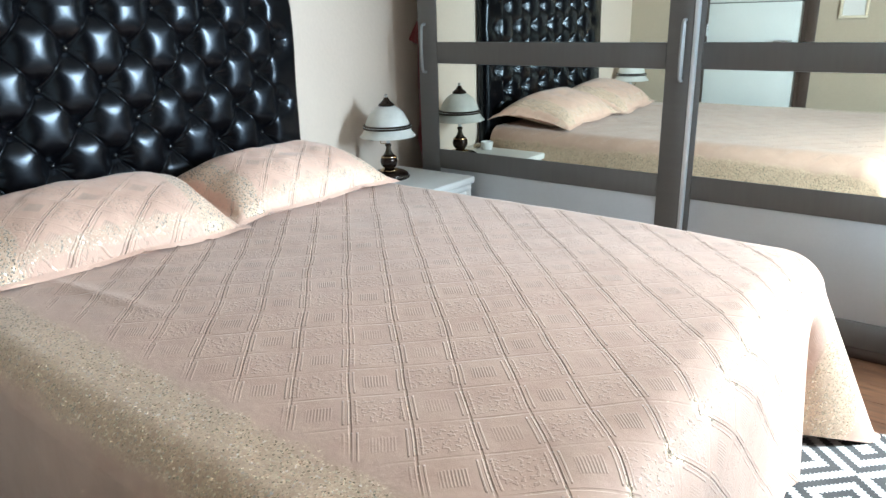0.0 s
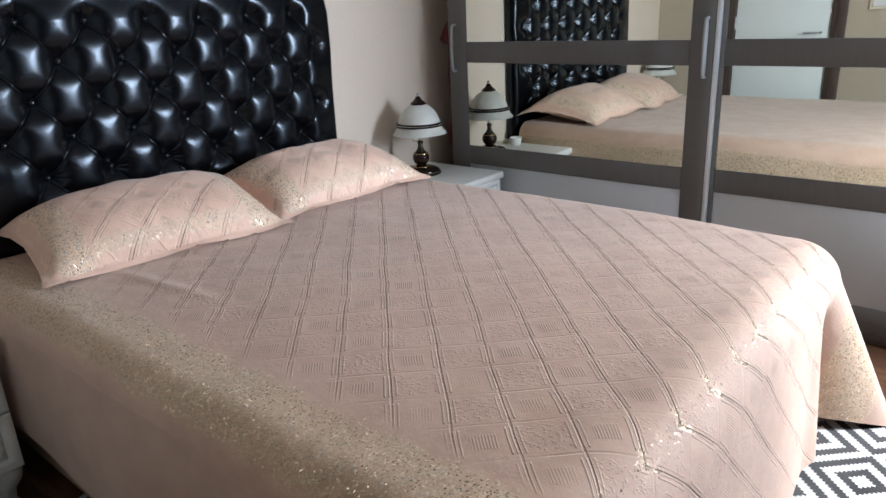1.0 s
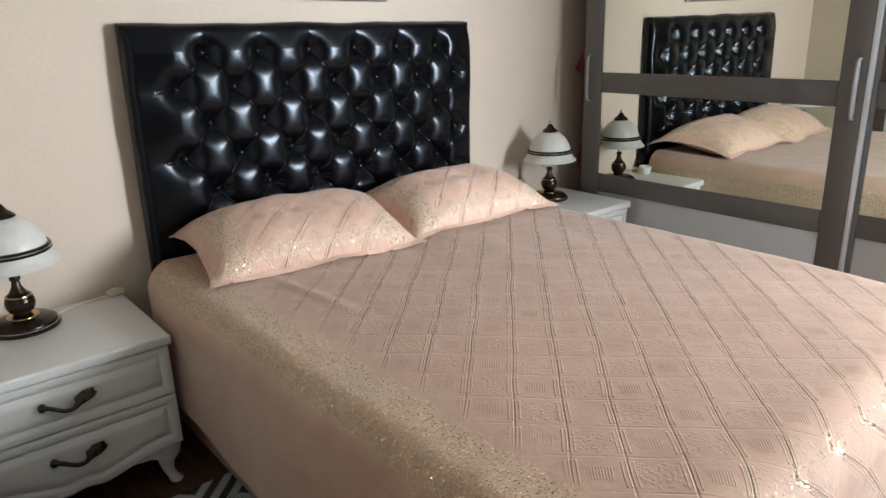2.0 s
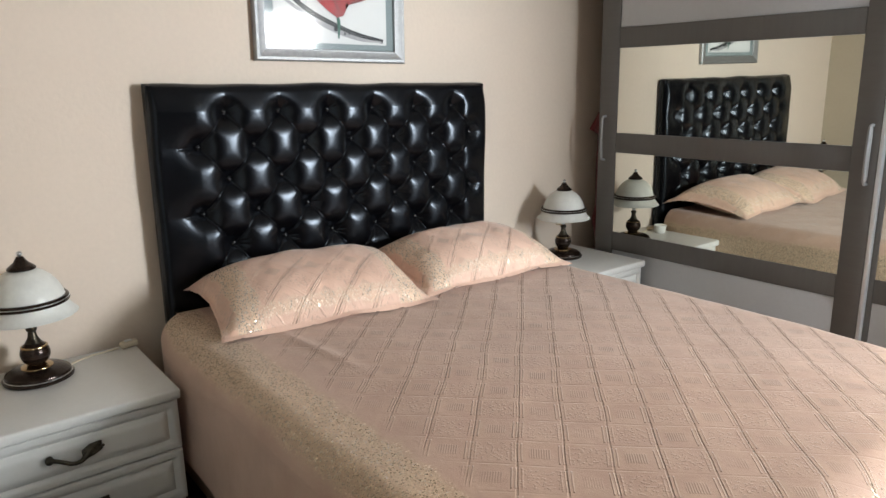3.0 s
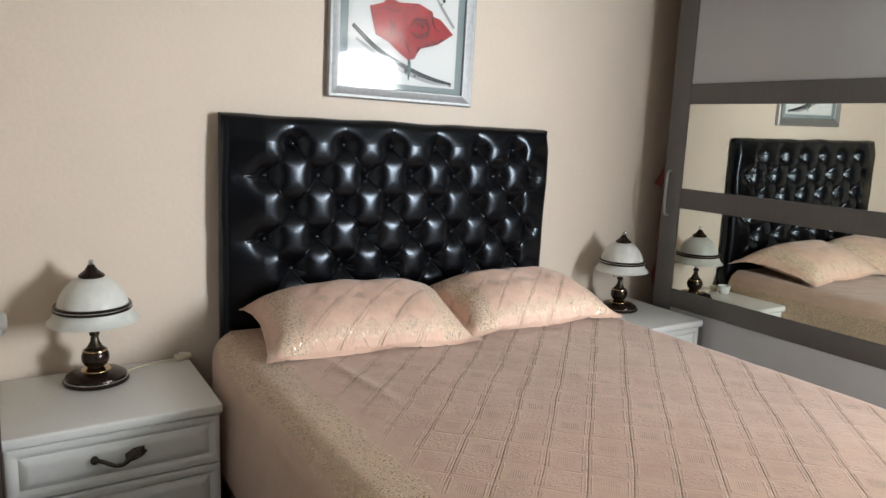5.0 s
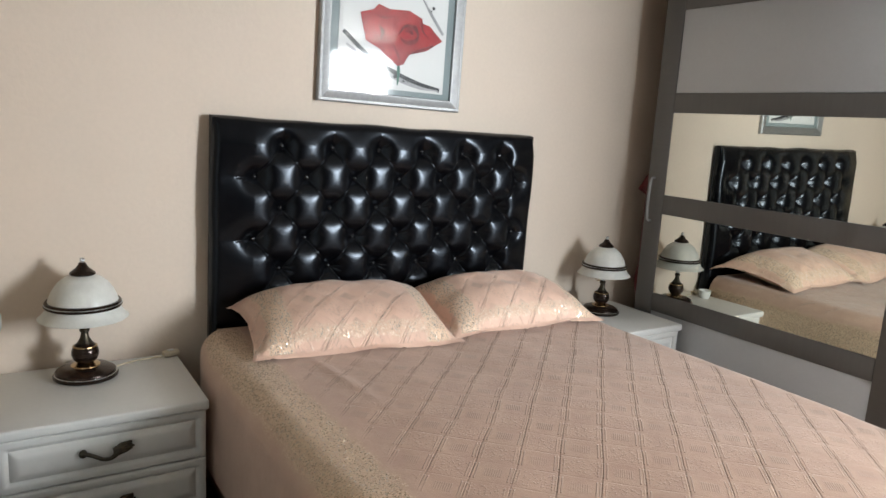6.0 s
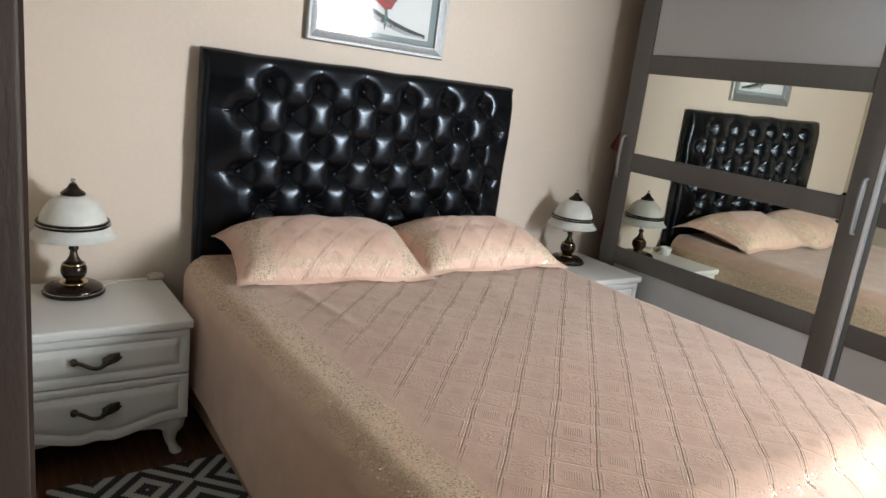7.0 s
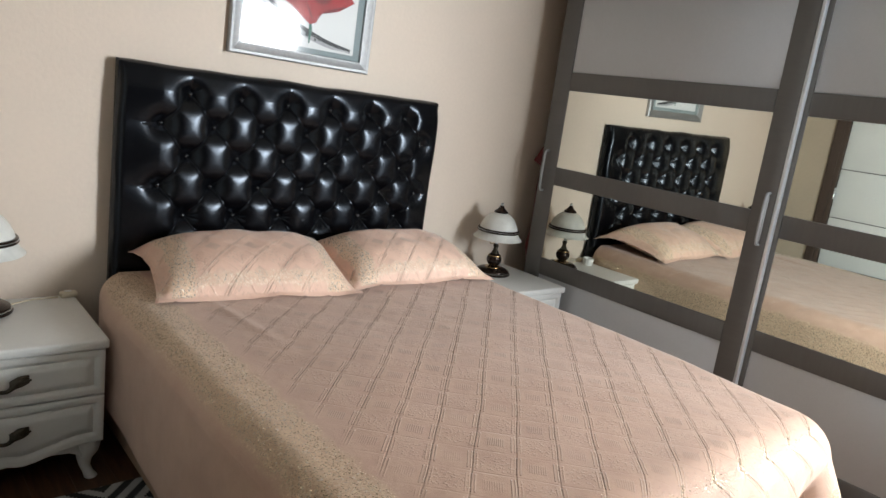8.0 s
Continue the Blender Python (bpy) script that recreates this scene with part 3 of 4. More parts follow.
def puff(y, z):
    """How far the padding stands out at (y, z): a dome over every diamond, drawn in at the buttons and along the folds."""
    d2 = (_by - y) ** 2 + (_bz - z) ** 2
    near = math.sqrt(float(d2.min()))
    yc, zc = min(3 * STEP_Y, max(-3 * STEP_Y, y - MID_Y)), min(0.0, z - ROW_Z)
    p = yc / STEP_Y + zc / (2 * STEP_Z) + 0.5
    q = yc / STEP_Y - zc / (2 * STEP_Z) + 0.5
    fp, fq = p - math.floor(p), q - math.floor(q)
    dome = (16 * fp * (1 - fp) * fq * (1 - fq) + 0.02) ** 0.36 - 0.245
    pull = 0.80 * math.exp(-(near / 0.044) ** 2) + 0.20 * math.exp(-(near / 0.018) ** 2)
    vy, vz = _cr[:, 2] - _cr[:, 0], _cr[:, 3] - _cr[:, 1]
    c = np.clip(((y - _cr[:, 0]) * vy + (z - _cr[:, 1]) * vz) / (vy ** 2 + vz ** 2), 0, 1)
    cd = np.sqrt((y - _cr[:, 0] - c * vy) ** 2 + (z - _cr[:, 1] - c * vz) ** 2)
    crease = float(np.max(np.exp(-(cd / 0.0045) ** 2)))
    i = STUDS[int(np.argmin(d2))]
    ang = math.atan2(z - i[1], y - i[0])
    wild = noise.noise(Vector((i[0] * 7, i[1] * 7, ang * 2.0)))
    pleat = max(0.0, math.sin(ang * 14 + i[3] * 1.7 + i[2])) * (0.5 + wild) * math.exp(-((near - 0.030) / 0.016) ** 2)
    edge = min(HB_Y - abs(y), HB_Z1 - z)
    rim = 0.0 if edge > 0.03 else -0.03 * (1 - math.sqrt(max(0.0, 1 - (1 - edge / 0.03) ** 2)))
    fa, fb = min(1.0, (HB_Y - abs(y)) / 0.15), min(1.0, (HB_Z1 - z) / 0.10)
    flat_side = fa * fa * (3 - 2 * fa)
    flat = flat_side * fb * fb * (3 - 2 * fb)
    h = 0.019 * dome + 0.037 * (1 - pull) - 0.0042 * crease * (1.0 - 0.8 * math.exp(-(near / 0.032) ** 2)) - 0.0032 * pleat
    h = 0.045 + (h - 0.045) * (0.06 + 0.94 * flat) - 0.016 * max(0.0, abs(y) - 0.61) / 0.13
    up = max(0.0, (z - 1.325) / 0.085)
    h -= 0.020 * up * (0.6 + 0.4 * up)
    return h + rim + 0.0012 * noise.noise(Vector((y * 9, z * 9, 2.0))) * (1 + flat)


hb = thing("headboard", (0.0, 0, -0.008), "black leather headboard with deep buttoned tufts against the wall", "headboard")
hb.matrix_world = pose(0.0, 0, -0.008, -0.6, 0, 0)


def pad(i, j):
    """The padding's skin, with side and top edges that pull in and out a little."""
    y, z = -HB_Y + 2 * HB_Y * i, 0.50 + (HB_Z1 - 0.50) * j
    wave = abs(2 * i - 1) ** 10 * (0.004 + 0.009 * noise.noise(Vector((z * 5.5, 4.0, y))))
    lift = j ** 14 * (0.003 + 0.006 * noise.noise(Vector((y * 5.0, 9.0, 1.0))))
    return 0.055 + puff(y, z), y + (wave if y > 0 else -wave), z + lift


part("padding", sheet(420, 256, pad), LEATHER, hb, "glossy tufted black leather", smooth=80)
part("side_border", box(0.012, 0.058, -HB_Y, HB_Y, HB_Z0, HB_Z1 - 0.001, 0.006, 3), LEATHER, hb)
for y, z, row, k, n in STUDS:
    part("button", lathe([(0.011, -0.006), (0.011, 0), (0.0102, 0.0025), (0.0080, 0.0046), (0.0045, 0.0060), (0.0016, 0.0066), (0, 0.0067)], 18), STUD, hb, at=(0.055 + puff(y, z) + 0.0065, y, z)).rotation_euler = (0, math.pi / 2, 0)


# ---- pillows ----
def pillow(at, turn, lean, seed, label, hw=0.395):
    hd = 0.255

    def plan(i, j):
        return (-hd + 2 * hd * i, -hw + 2 * hw * j)

    def place(top):
        def f(i, j):
            a, b = 2 * i - 1, 2 * j - 1
            pull = 1 - 0.055 * (1 - abs(b) ** 3) * abs(a) ** 4
            pull2 = 1 - 0.07 * (1 - abs(a) ** 3) * abs(b) ** 4
            x, y = a * hd * pull, b * hw * pull2 * (1 + 0.09 * max(0.0, -a) * abs(b) ** 3)
            ia, ib = min(1, abs(a) / 0.90), min(1, abs(b) / 0.935)
            fat = max(0.0, (1 - ia ** 2.6)) ** 0.62 * max(0.0, (1 - ib ** 3.0)) ** 0.62
            w = noise.noise(Vector((x * 8, y * 8, seed))) * 0.010 + noise.noise(Vector((x * 20, y * 20, seed + 3))) * 0.004
            brim = max(0.0, max(abs(a) - 0.9, abs(b) - 0.935) / 0.1)
            z = (0.112 * fat + w * fat) if top else -(0.055 * fat)
            z += 0.004 if top else 0.0
            z -= 1.2 * max(0.0, -x - 0.06) ** 2 + 0.25 * max(0.0, abs(y) - 0.33) * (x < 0) * max(0.0, -x) * 4
            z += brim * (0.006 * math.sin(y * 17 + x * 21 + seed * 2.1) + 0.006 * noise.noise(Vector((x * 9, y * 9, seed + 8))))
            return x, y, z
        return f
    bm = sheet(56, 80, place(True), plan)
    under = sheet(56, 80, place(False), plan)
    me = bpy.data.meshes.new("under")
    under.to_mesh(me)
    under.free()
    bm.from_mesh(me)
    bpy.data.meshes.remove(me)
    bmesh.ops.remove_doubles(bm, verts=[v for v in bm.verts if v.is_boundary], dist=0.0065)
    p = part("pillow", bm, PILLOW_LIT, smooth=80)
    p.matrix_world = pose(*at, 0, lean, turn)
    return tagged(p, label, "pillow", "pillows on the bed")


pillow((0.345, -0.318, 0.692), -7, 13, 1.0, "peach damask pillow with sequined edge leaning on the headboard")
pillow((0.368, 0.398, 0.692), -1.5, 10, 6.0, "peach damask pillow with glittering frilled edge beside its pair", 0.385)


# ---- bedside cabinets ----
def nightstand(at, label):
    n = thing("bedside_cabinet", at, label, "bedside cabinet", "bedside cabinets")
    W, D = 0.29, 0.49                                   # half width, depth
    part("cabinet_top", box(0.0, D + 0.012, -W - 0.008, W + 0.008, 0.4885, 0.522, 0.008, 3), PAINT, n)
    bm = box(0.004, D - 0.022, -W, -W + 0.018, 0.145, 0.488, 0.001)
    box(0.004, D - 0.022, W - 0.018, W, 0.145, 0.488, 0.001, bm=bm), box(0.004, 0.012, -W + 0.018, W - 0.018, 0.145, 0.488, 0, bm=bm), box(0.012, D - 0.022, -W + 0.018, W - 0.018, 0.145, 0.16, 0, bm=bm)
    part("cabinet_body", bm, PAINT, n)

    def front(z0, z1, wavy):
        """A drawer front with a raised field; the lower one ends in a scalloped edge."""
        def low(y):
            if not wavy:
                return z0
            k = abs(y) / W
            return z0 - 0.045 * (0.5 + 0.5 * math.cos(math.pi * min(1, k / 0.86))) + 0.013 * math.exp(-(y / 0.035) ** 2)
        def f(i, j):
            y = -W + 2 * W * i
            lo = low(y)
            z = lo + (z1 - lo) * j
            e = min(W - abs(y), z1 - z, (z - lo) * (1.0 if not wavy else 0.9))
            groove = math.exp(-((e - 0.030) / 0.0055) ** 2)
            step = 1 / (1 + math.exp(-(e - 0.046) / 0.0035))
            rim = 0.004 * (1 - math.sqrt(max(0, 1 - (1 - min(1, e / 0.004)) ** 2)))
            return D - 0.003 - 0.007 * groove + 0.0035 * step - rim - 0.004 * (1 - step) * (e > 0.03), y, z
        bm = sheet(90, 44, f)
        edge = [e for e in bm.edges if e.is_boundary]
        made = bmesh.ops.extrude_edge_only(bm, edges=edge)["geom"]
        for v in made:
            if isinstance(v, bmesh.types.BMVert):
                v.co.x = D - 0.021
        return bm
    for z0, z1, wavy in ((0.322, 0.484, False), (0.148, 0.317, True)):
        dr = part("drawer", front(z0, z1, wavy), PAINT, n, smooth=50)
        zc = 0.402 if not wavy else 0.226
        path = spline([(D + 0.004, -0.072, zc + 0.010), (D + 0.016, -0.064, zc + 0.013), (D + 0.022, -0.045, zc + 0.006), (D + 0.024, -0.018, zc - 0.009), (D + 0.024, 0.005, zc - 0.010), (D + 0.022, 0.022, zc + 0.003), (D + 0.014, 0.040, zc + 0.016), (D + 0.004, 0.052, zc + 0.012)], 6)
        k = len(path)
        part("handle", tube(path, [0.0062 + 0.0070 * math.exp(-((i / k - 0.06) / 0.07) ** 2) + 0.009 * math.exp(-((i / k - 0.80) / 0.13) ** 2) for i in range(k)], 10), ANTIQUE, dr, "aged brass leaf-shaped pull")
        for q in range(4):                               # the leaf's fingers
            path = spline([(D + 0.018, 0.014, zc - 0.001 + 0.004 * q), (D + 0.027 - 0.002 * q, 0.038, zc + 0.006 + 0.0068 * q), (D + 0.013, 0.064 + 0.006 * (q == 1), zc + 0.007 + 0.007 * q)], 5)
            part("handle_leaf", tube(path, [0.0078 - 0.0044 * (i / (len(path) - 1)) ** 2 for i in range(len(path))], 8), ANTIQUE, dr)
    for s in (-1, 1):
        for fx in (D - 0.055, 0.045):
            # a cabriole leg: a square post that swells, narrows and kicks out
            bm = bmesh.new()
            rings = []
            for z, half, out in ((0.150, 0.034, 0.0), (0.125, 0.036, 0.004), (0.10, 0.031, 0.004), (0.07, 0.022, -0.004), (0.04, 0.016, -0.003), (0.018, 0.015, 0.006), (0.004, 0.019, 0.013), (0.0, 0.017, 0.013)):
                cx, cy = fx + out * (1 if fx > 0.2 else -1), s * (W - 0.042 + out)
                rings.append([bm.verts.new((cx + half * math.cos(a) * 1.15, cy + half * math.sin(a) * 1.15, z)) for a in (2 * math.pi * q / 14 for q in range(14))])
            for a, b in zip(rings, rings[1:]):
                for q in range(14):
                    bm.faces.new((a[q], a[(q + 1) % 14], b[(q + 1) % 14], b[q]))
            bm.faces.new(rings[0]), bm.faces.new(rings[-1])
            part("leg", bm, PAINT, n, smooth=60)
        # bracket between leg and apron
        part("bracket", outline([(s * (W - 0.06), 0.150), (s * (W - 0.06), 0.085), (s * (W - 0.075), 0.100), (s * (W - 0.10), 0.112), (s * (W - 0.15), 0.116), (s * (W - 0.17), 0.150)], D - 0.050, D - 0.026), PAINT, n, smooth=30)
    return n


left_stand = nightstand((0.020, -1.168, 0), "white lacquered bedside cabinet with two drawers and curved legs")
copy_thing(left_stand, pose(0.020, 1.148, 0))


# ---- table lamps ----
def table_lamp(at, label):
    l = thing("table_lamp", at, label, "table lamp", "bedside lamps")
    part("lamp_base", lathe([(0, 0), (0.096, 0), (0.102, 0.003), (0.103, 0.010), (0.098, 0.014), (0.096, 0.0155), (0.094, 0.024), (0.078, 0.034), (0.050, 0.041), (0.024, 0.043), (0, 0.044)], 56), BRONZE, l, "dark bronze dished foot")
    part("ring", lathe([(0.0975, 0.0135), (0.0995, 0.0150), (0.0975, 0.0168), (0.0945, 0.0168)], 56), ALU, l, "bright metal ring")
    part("collar", lathe([(0, 0.038), (0.048, 0.0385), (0.046, 0.0435), (0.030, 0.0490), (0.020, 0.050), (0.019, 0.054), (0, 0.055)], 36), BRASS, l, "polished brass collar")
    part("ball", lathe([(0, 0.044)] + [(0.0435 * math.sin(a), 0.086 - 0.0425 * math.cos(a)) for a in (math.pi * k / 16 for k in range(2, 15))] + [(0, 0.126)], 40), BRONZE, l, "dark turned ball")
    part("band", lathe([(0.0360, 0.1075), (0.0392, 0.1085), (0.0382, 0.1115), (0.0340, 0.1125)], 40), BRASS, l)
    part("neck", lathe([(0, 0.118), (0.026, 0.119), (0.019, 0.131), (0.014, 0.141), (0.0115, 0.158), (0.016, 0.163), (0.016, 0.171), (0.0095, 0.176), (0.0085, 0.202), (0, 0.203)], 32), ANTIQUE, l, "aged brass neck")
    part("stem", lathe([(0, 0.178), (0.0100, 0.178), (0.0095, 0.200), (0, 0.2005)], 24), ALU, l, "bright metal stem")
    part("socket", lathe([(0, 0.199), (0.017, 0.199), (0.020, 0.205), (0.020, 0.245), (0, 0.247)], 28), BRONZE, l)
    outer = [(0.141, 0.214), (0.136, 0.218), (0.126, 0.229), (0.117, 0.243), (0.1125, 0.256), (0.110, 0.268), (0.104, 0.288), (0.094, 0.310), (0.078, 0.333), (0.058, 0.350), (0.036, 0.361), (0.012, 0.366)]
    inner = [(r - 0.004, z - 0.003) for r, z in outer[::-1] if r > 0.02]
    part("shade", lathe(outer + inner + [(0.1375, 0.2125), (0.141, 0.214)], 64), OPAL, l, "frosted white marbled glass dome")
    part("shade_band", lathe([(0.1135, 0.252), (0.1195, 0.253), (0.1215, 0.258), (0.1185, 0.262), (0.1195, 0.267), (0.116, 0.272), (0.1085, 0.272)], 64), BRONZE, l, "dark metal band")
    part("band_line", lathe([(0.1187, 0.2605), (0.1203, 0.2625), (0.1187, 0.2645)], 64), ALU, l)
    part("cap", lathe([(0, 0.362), (0.038, 0.361), (0.041, 0.364), (0.039, 0.369), (0.031, 0.376), (0.021, 0.384), (0.013, 0.396), (0.010, 0.402), (0, 0.403)], 36), BRONZE, l, "dark pointed cap")
    part("finial", lathe([(0, 0.400)] + [(0.0085 * math.sin(a), 0.411 - 0.0085 * math.cos(a)) for a in (math.pi * k / 10 for k in range(2, 10))] + [(0, 0.4195)], 20), ALU, l, "small metal ball")
    part("switch", tube(spline([(0.012, 0, 0.206), (0.034, 0, 0.206), (0.040, 0, 0.200), (0.040, 0, 0.184), (0.034, 0, 0.177), (0.010, 0, 0.176)], 5), 0.0022, 8), BRASS, l, "thin brass bracket")
    return l


lamp = table_lamp((0.148, -1.190, 0.522), "bedside lamp with frosted glass dome and bronze foot")
lamp.scale = (0.955, 0.955, 0.955)
copy_thing(lamp, pose(0.190, 1.199, 0.522, 0, 0, -115))
lamp.scale = (0.985, 0.985, 0.985)


# ---- picture ----
pic = thing("picture", (0.0, 0.013, 1.4964), "red rose print in a brushed silver frame on the wall", "picture")
pic.matrix_world = pose(0.0, 0.013, 1.4964, -1.0, 0, 0)
PW, PH = 0.339, 0.560            # half width, height


def frame_side(a, b, inner_a, inner_b):
    """One mitred side of the moulding between two outer and two inner corners (y, z)."""
    bm = bmesh.new()
    prof = [(0, 0.003), (0, 0.022), (0.10, 0.027), (0.30, 0.028), (0.80, 0.018), (0.92, 0.018), (1.0, 0.012), (1.0, 0.003)]
    ring = []
    for c, ic in ((a, inner_a), (b, inner_b)):
        ring.append([bm.verts.new((x, c[0] + (ic[0] - c[0]) * k, c[1] + (ic[1] - c[1]) * k)) for k, x in prof])
    n = len(prof)
    for k in range(n):
        bm.faces.new((ring[0][k], ring[0][(k + 1) % n], ring[1][(k + 1) % n], ring[1][k]))
    bm.faces.new(ring[0]), bm.faces.new(ring[1])
    return bm


O = [(-PW, 0), (PW, 0), (PW, PH), (-PW, PH)]
I = [(-PW + 0.05, 0.05), (PW - 0.05, 0.05), (PW - 0.05, PH - 0.05), (-PW + 0.05, PH - 0.05)]
for k in range(4):
    part("frame_side", frame_side(O[k], O[(k + 1) % 4], I[k], I[(k + 1) % 4]), SILVER, pic, "brushed silver moulding", smooth=25)
part("mount", box(0.003, 0.008, -PW + 0.045, PW - 0.045, 0.045, PH - 0.045, 0), MAT_BOARD, pic, "grey-green card mount", smooth=0)
bm = box(0.0085, 0.0105, -PW + 0.085, PW - 0.085, 0.072, PH - 0.072, 0.001)
part("mount_edge", bm, PAPER, pic, smooth=0)
art = part("print", box(0.011, 0.012, -PW + 0.097, PW - 0.097, 0.083, PH - 0.083, 0), PAPER, pic, "white sheet with a painted rose", smooth=0)


def ink(name, pts, material, x):
    return part(name, outline(pts, x, x + 0.0004), material, art, smooth=0)


def ribbon(ctrl, widths, x, name, material):
    c = spline([(0, y, z) for y, z in ctrl], 10)
    up, lo = [], []
    for i, p in enumerate(c):
        d = (c[min(i + 1, len(c) - 1)] - c[max(i - 1, 0)]).normalized()
        w = np.interp(i / (len(c) - 1), np.linspace(0, 1, len(widths)), widths) / 2
        up.append((p.y - d.z * w, p.z + d.y * w)), lo.append((p.y + d.z * w, p.z - d.y * w))
    return ink(name, up + lo[::-1], material, x)


ribbon([(-0.235, 0.285), (-0.12, 0.20), (0.0, 0.145), (0.12, 0.108), (0.235, 0.088)], [0.016, 0.020, 0.022, 0.020, 0.017], 0.0121, "brush_stroke", BLACK_INK)
ribbon([(-0.22, 0.235), (-0.10, 0.168), (0.02, 0.120), (0.13, 0.092), (0.23, 0.085)], [0.010, 0.018, 0.020, 0.014, 0.004], 0.0125, "brush_stroke", GREY_INK)
ribbon([(0.115, 0.470), (0.17, 0.400), (0.235, 0.325)], [0.006, 0.013, 0.013], 0.0129, "brush_stroke", GREY_INK)
ribbon([(0.018, 0.205), (0.026, 0.150), (0.023, 0.092)], [0.006, 0.014, 0.006], 0.0133, "rose_stem", GREEN_INK)
rose = ink("rose_bloom", [(-0.165, 0.365), (-0.105, 0.385), (-0.085, 0.408), (-0.03, 0.395), (0.06, 0.402), (0.125, 0.378), (0.127, 0.360), (0.165, 0.352), (0.232, 0.298), (0.155, 0.248), (0.075, 0.225), (0.058, 0.232), (0.060, 0.205), (0.048, 0.180), (0.018, 0.172), (-0.02, 0.195), (-0.07, 0.232), (-0.135, 0.258), (-0.150, 0.310)], RED, 0.0137)
for ctrl, widths in (
        ([(0.015, 0.300), (0.045, 0.335), (0.090, 0.335), (0.112, 0.308)], [0.006, 0.016, 0.020, 0.010]),
        ([(0.112, 0.306), (0.095, 0.280), (0.055, 0.272), (0.022, 0.288)], [0.010, 0.022, 0.018, 0.006]),
        ([(0.045, 0.316), (0.066, 0.322), (0.084, 0.308)], [0.008, 0.022, 0.010]),
        ([(-0.078, 0.325), (-0.060, 0.300), (-0.066, 0.268)], [0.004, 0.018, 0.006]),
        ([(-0.120, 0.372), (-0.060, 0.358), (0.000, 0.372)], [0.002, 0.006, 0.002]),
        ([(0.080, 0.229), (0.135, 0.250), (0.190, 0.274)], [0.006, 0.016, 0.008]),
        ([(0.124, 0.370), (0.130, 0.330), (0.165, 0.300)], [0.003, 0.007, 0.003]),
        ([(-0.010, 0.262), (0.012, 0.225), (0.030, 0.190)], [0.003, 0.008, 0.003])):
    ribbon(ctrl, widths, 0.0142, "petal_shadow", DARK_RED)
for y, z, r in ((0.178, 0.428, 0.007), (0.168, 0.415, 0.003), (0.010, 0.128, 0.009), (0.052, 0.112, 0.005), (0.072, 0.113, 0.005)):
    ink("ink_dot", [(y + r * math.cos(a), z + r * math.sin(a)) for a in (2 * math.pi * k / 12 for k in range(12))], BLACK_INK, 0.0146)
glass = part("glass", sheet(1, 1, lambda i, j: (0.0165, (2 * i - 1) * (PW - 0.046), 0.046 + (PH - 0.092) * j)), PRINT_GLASS, pic, "clear reflecting glass", smooth=0)
glass.visible_shadow = False


# ---- sliding-door wardrobe ----
WX0, WX1, WY, WTOP = 0.163, 2.815, 1.486, 2.175
ward = thing("wardrobe", ((WX0 + WX1) / 2, WY, 0), "sliding door wardrobe in grey and white with mirror panels", "wardrobe")
ox = (WX0 + WX1) / 2


def wbox(x0, x1, y0, y1, z0, z1, bevel=0.002):
    return box(x0 - ox, x1 - ox, y0 - WY, y1 - WY, z0, z1, bevel, 2)


part("side_panel", wbox(WX0, WX0 + 0.022, WY + 0.03, ROOM_N - 0.005, 0, WTOP), GREY, ward)
part("side_panel", wbox(WX1 - 0.022, WX1, WY + 0.03, ROOM_N - 0.005, 0, WTOP), GREY, ward)
part("top_panel", wbox(WX0 - 0.002, WX1 + 0.002, WY + 0.028, ROOM_N - 0.005, WTOP + 0.001, WTOP + 0.028), GREY, ward)
part("plinth", wbox(WX0 + 0.023, WX1 - 0.023, WY + 0.034, WY + 0.052, 0, 0.044), DARK_WOOD, ward, "dark recessed plinth")
part("back_panel", wbox(WX0 + 0.023, WX1 - 0.023, ROOM_N - 0.018, ROOM_N - 0.006, 0.046, WTOP - 0.002), PANEL, ward)


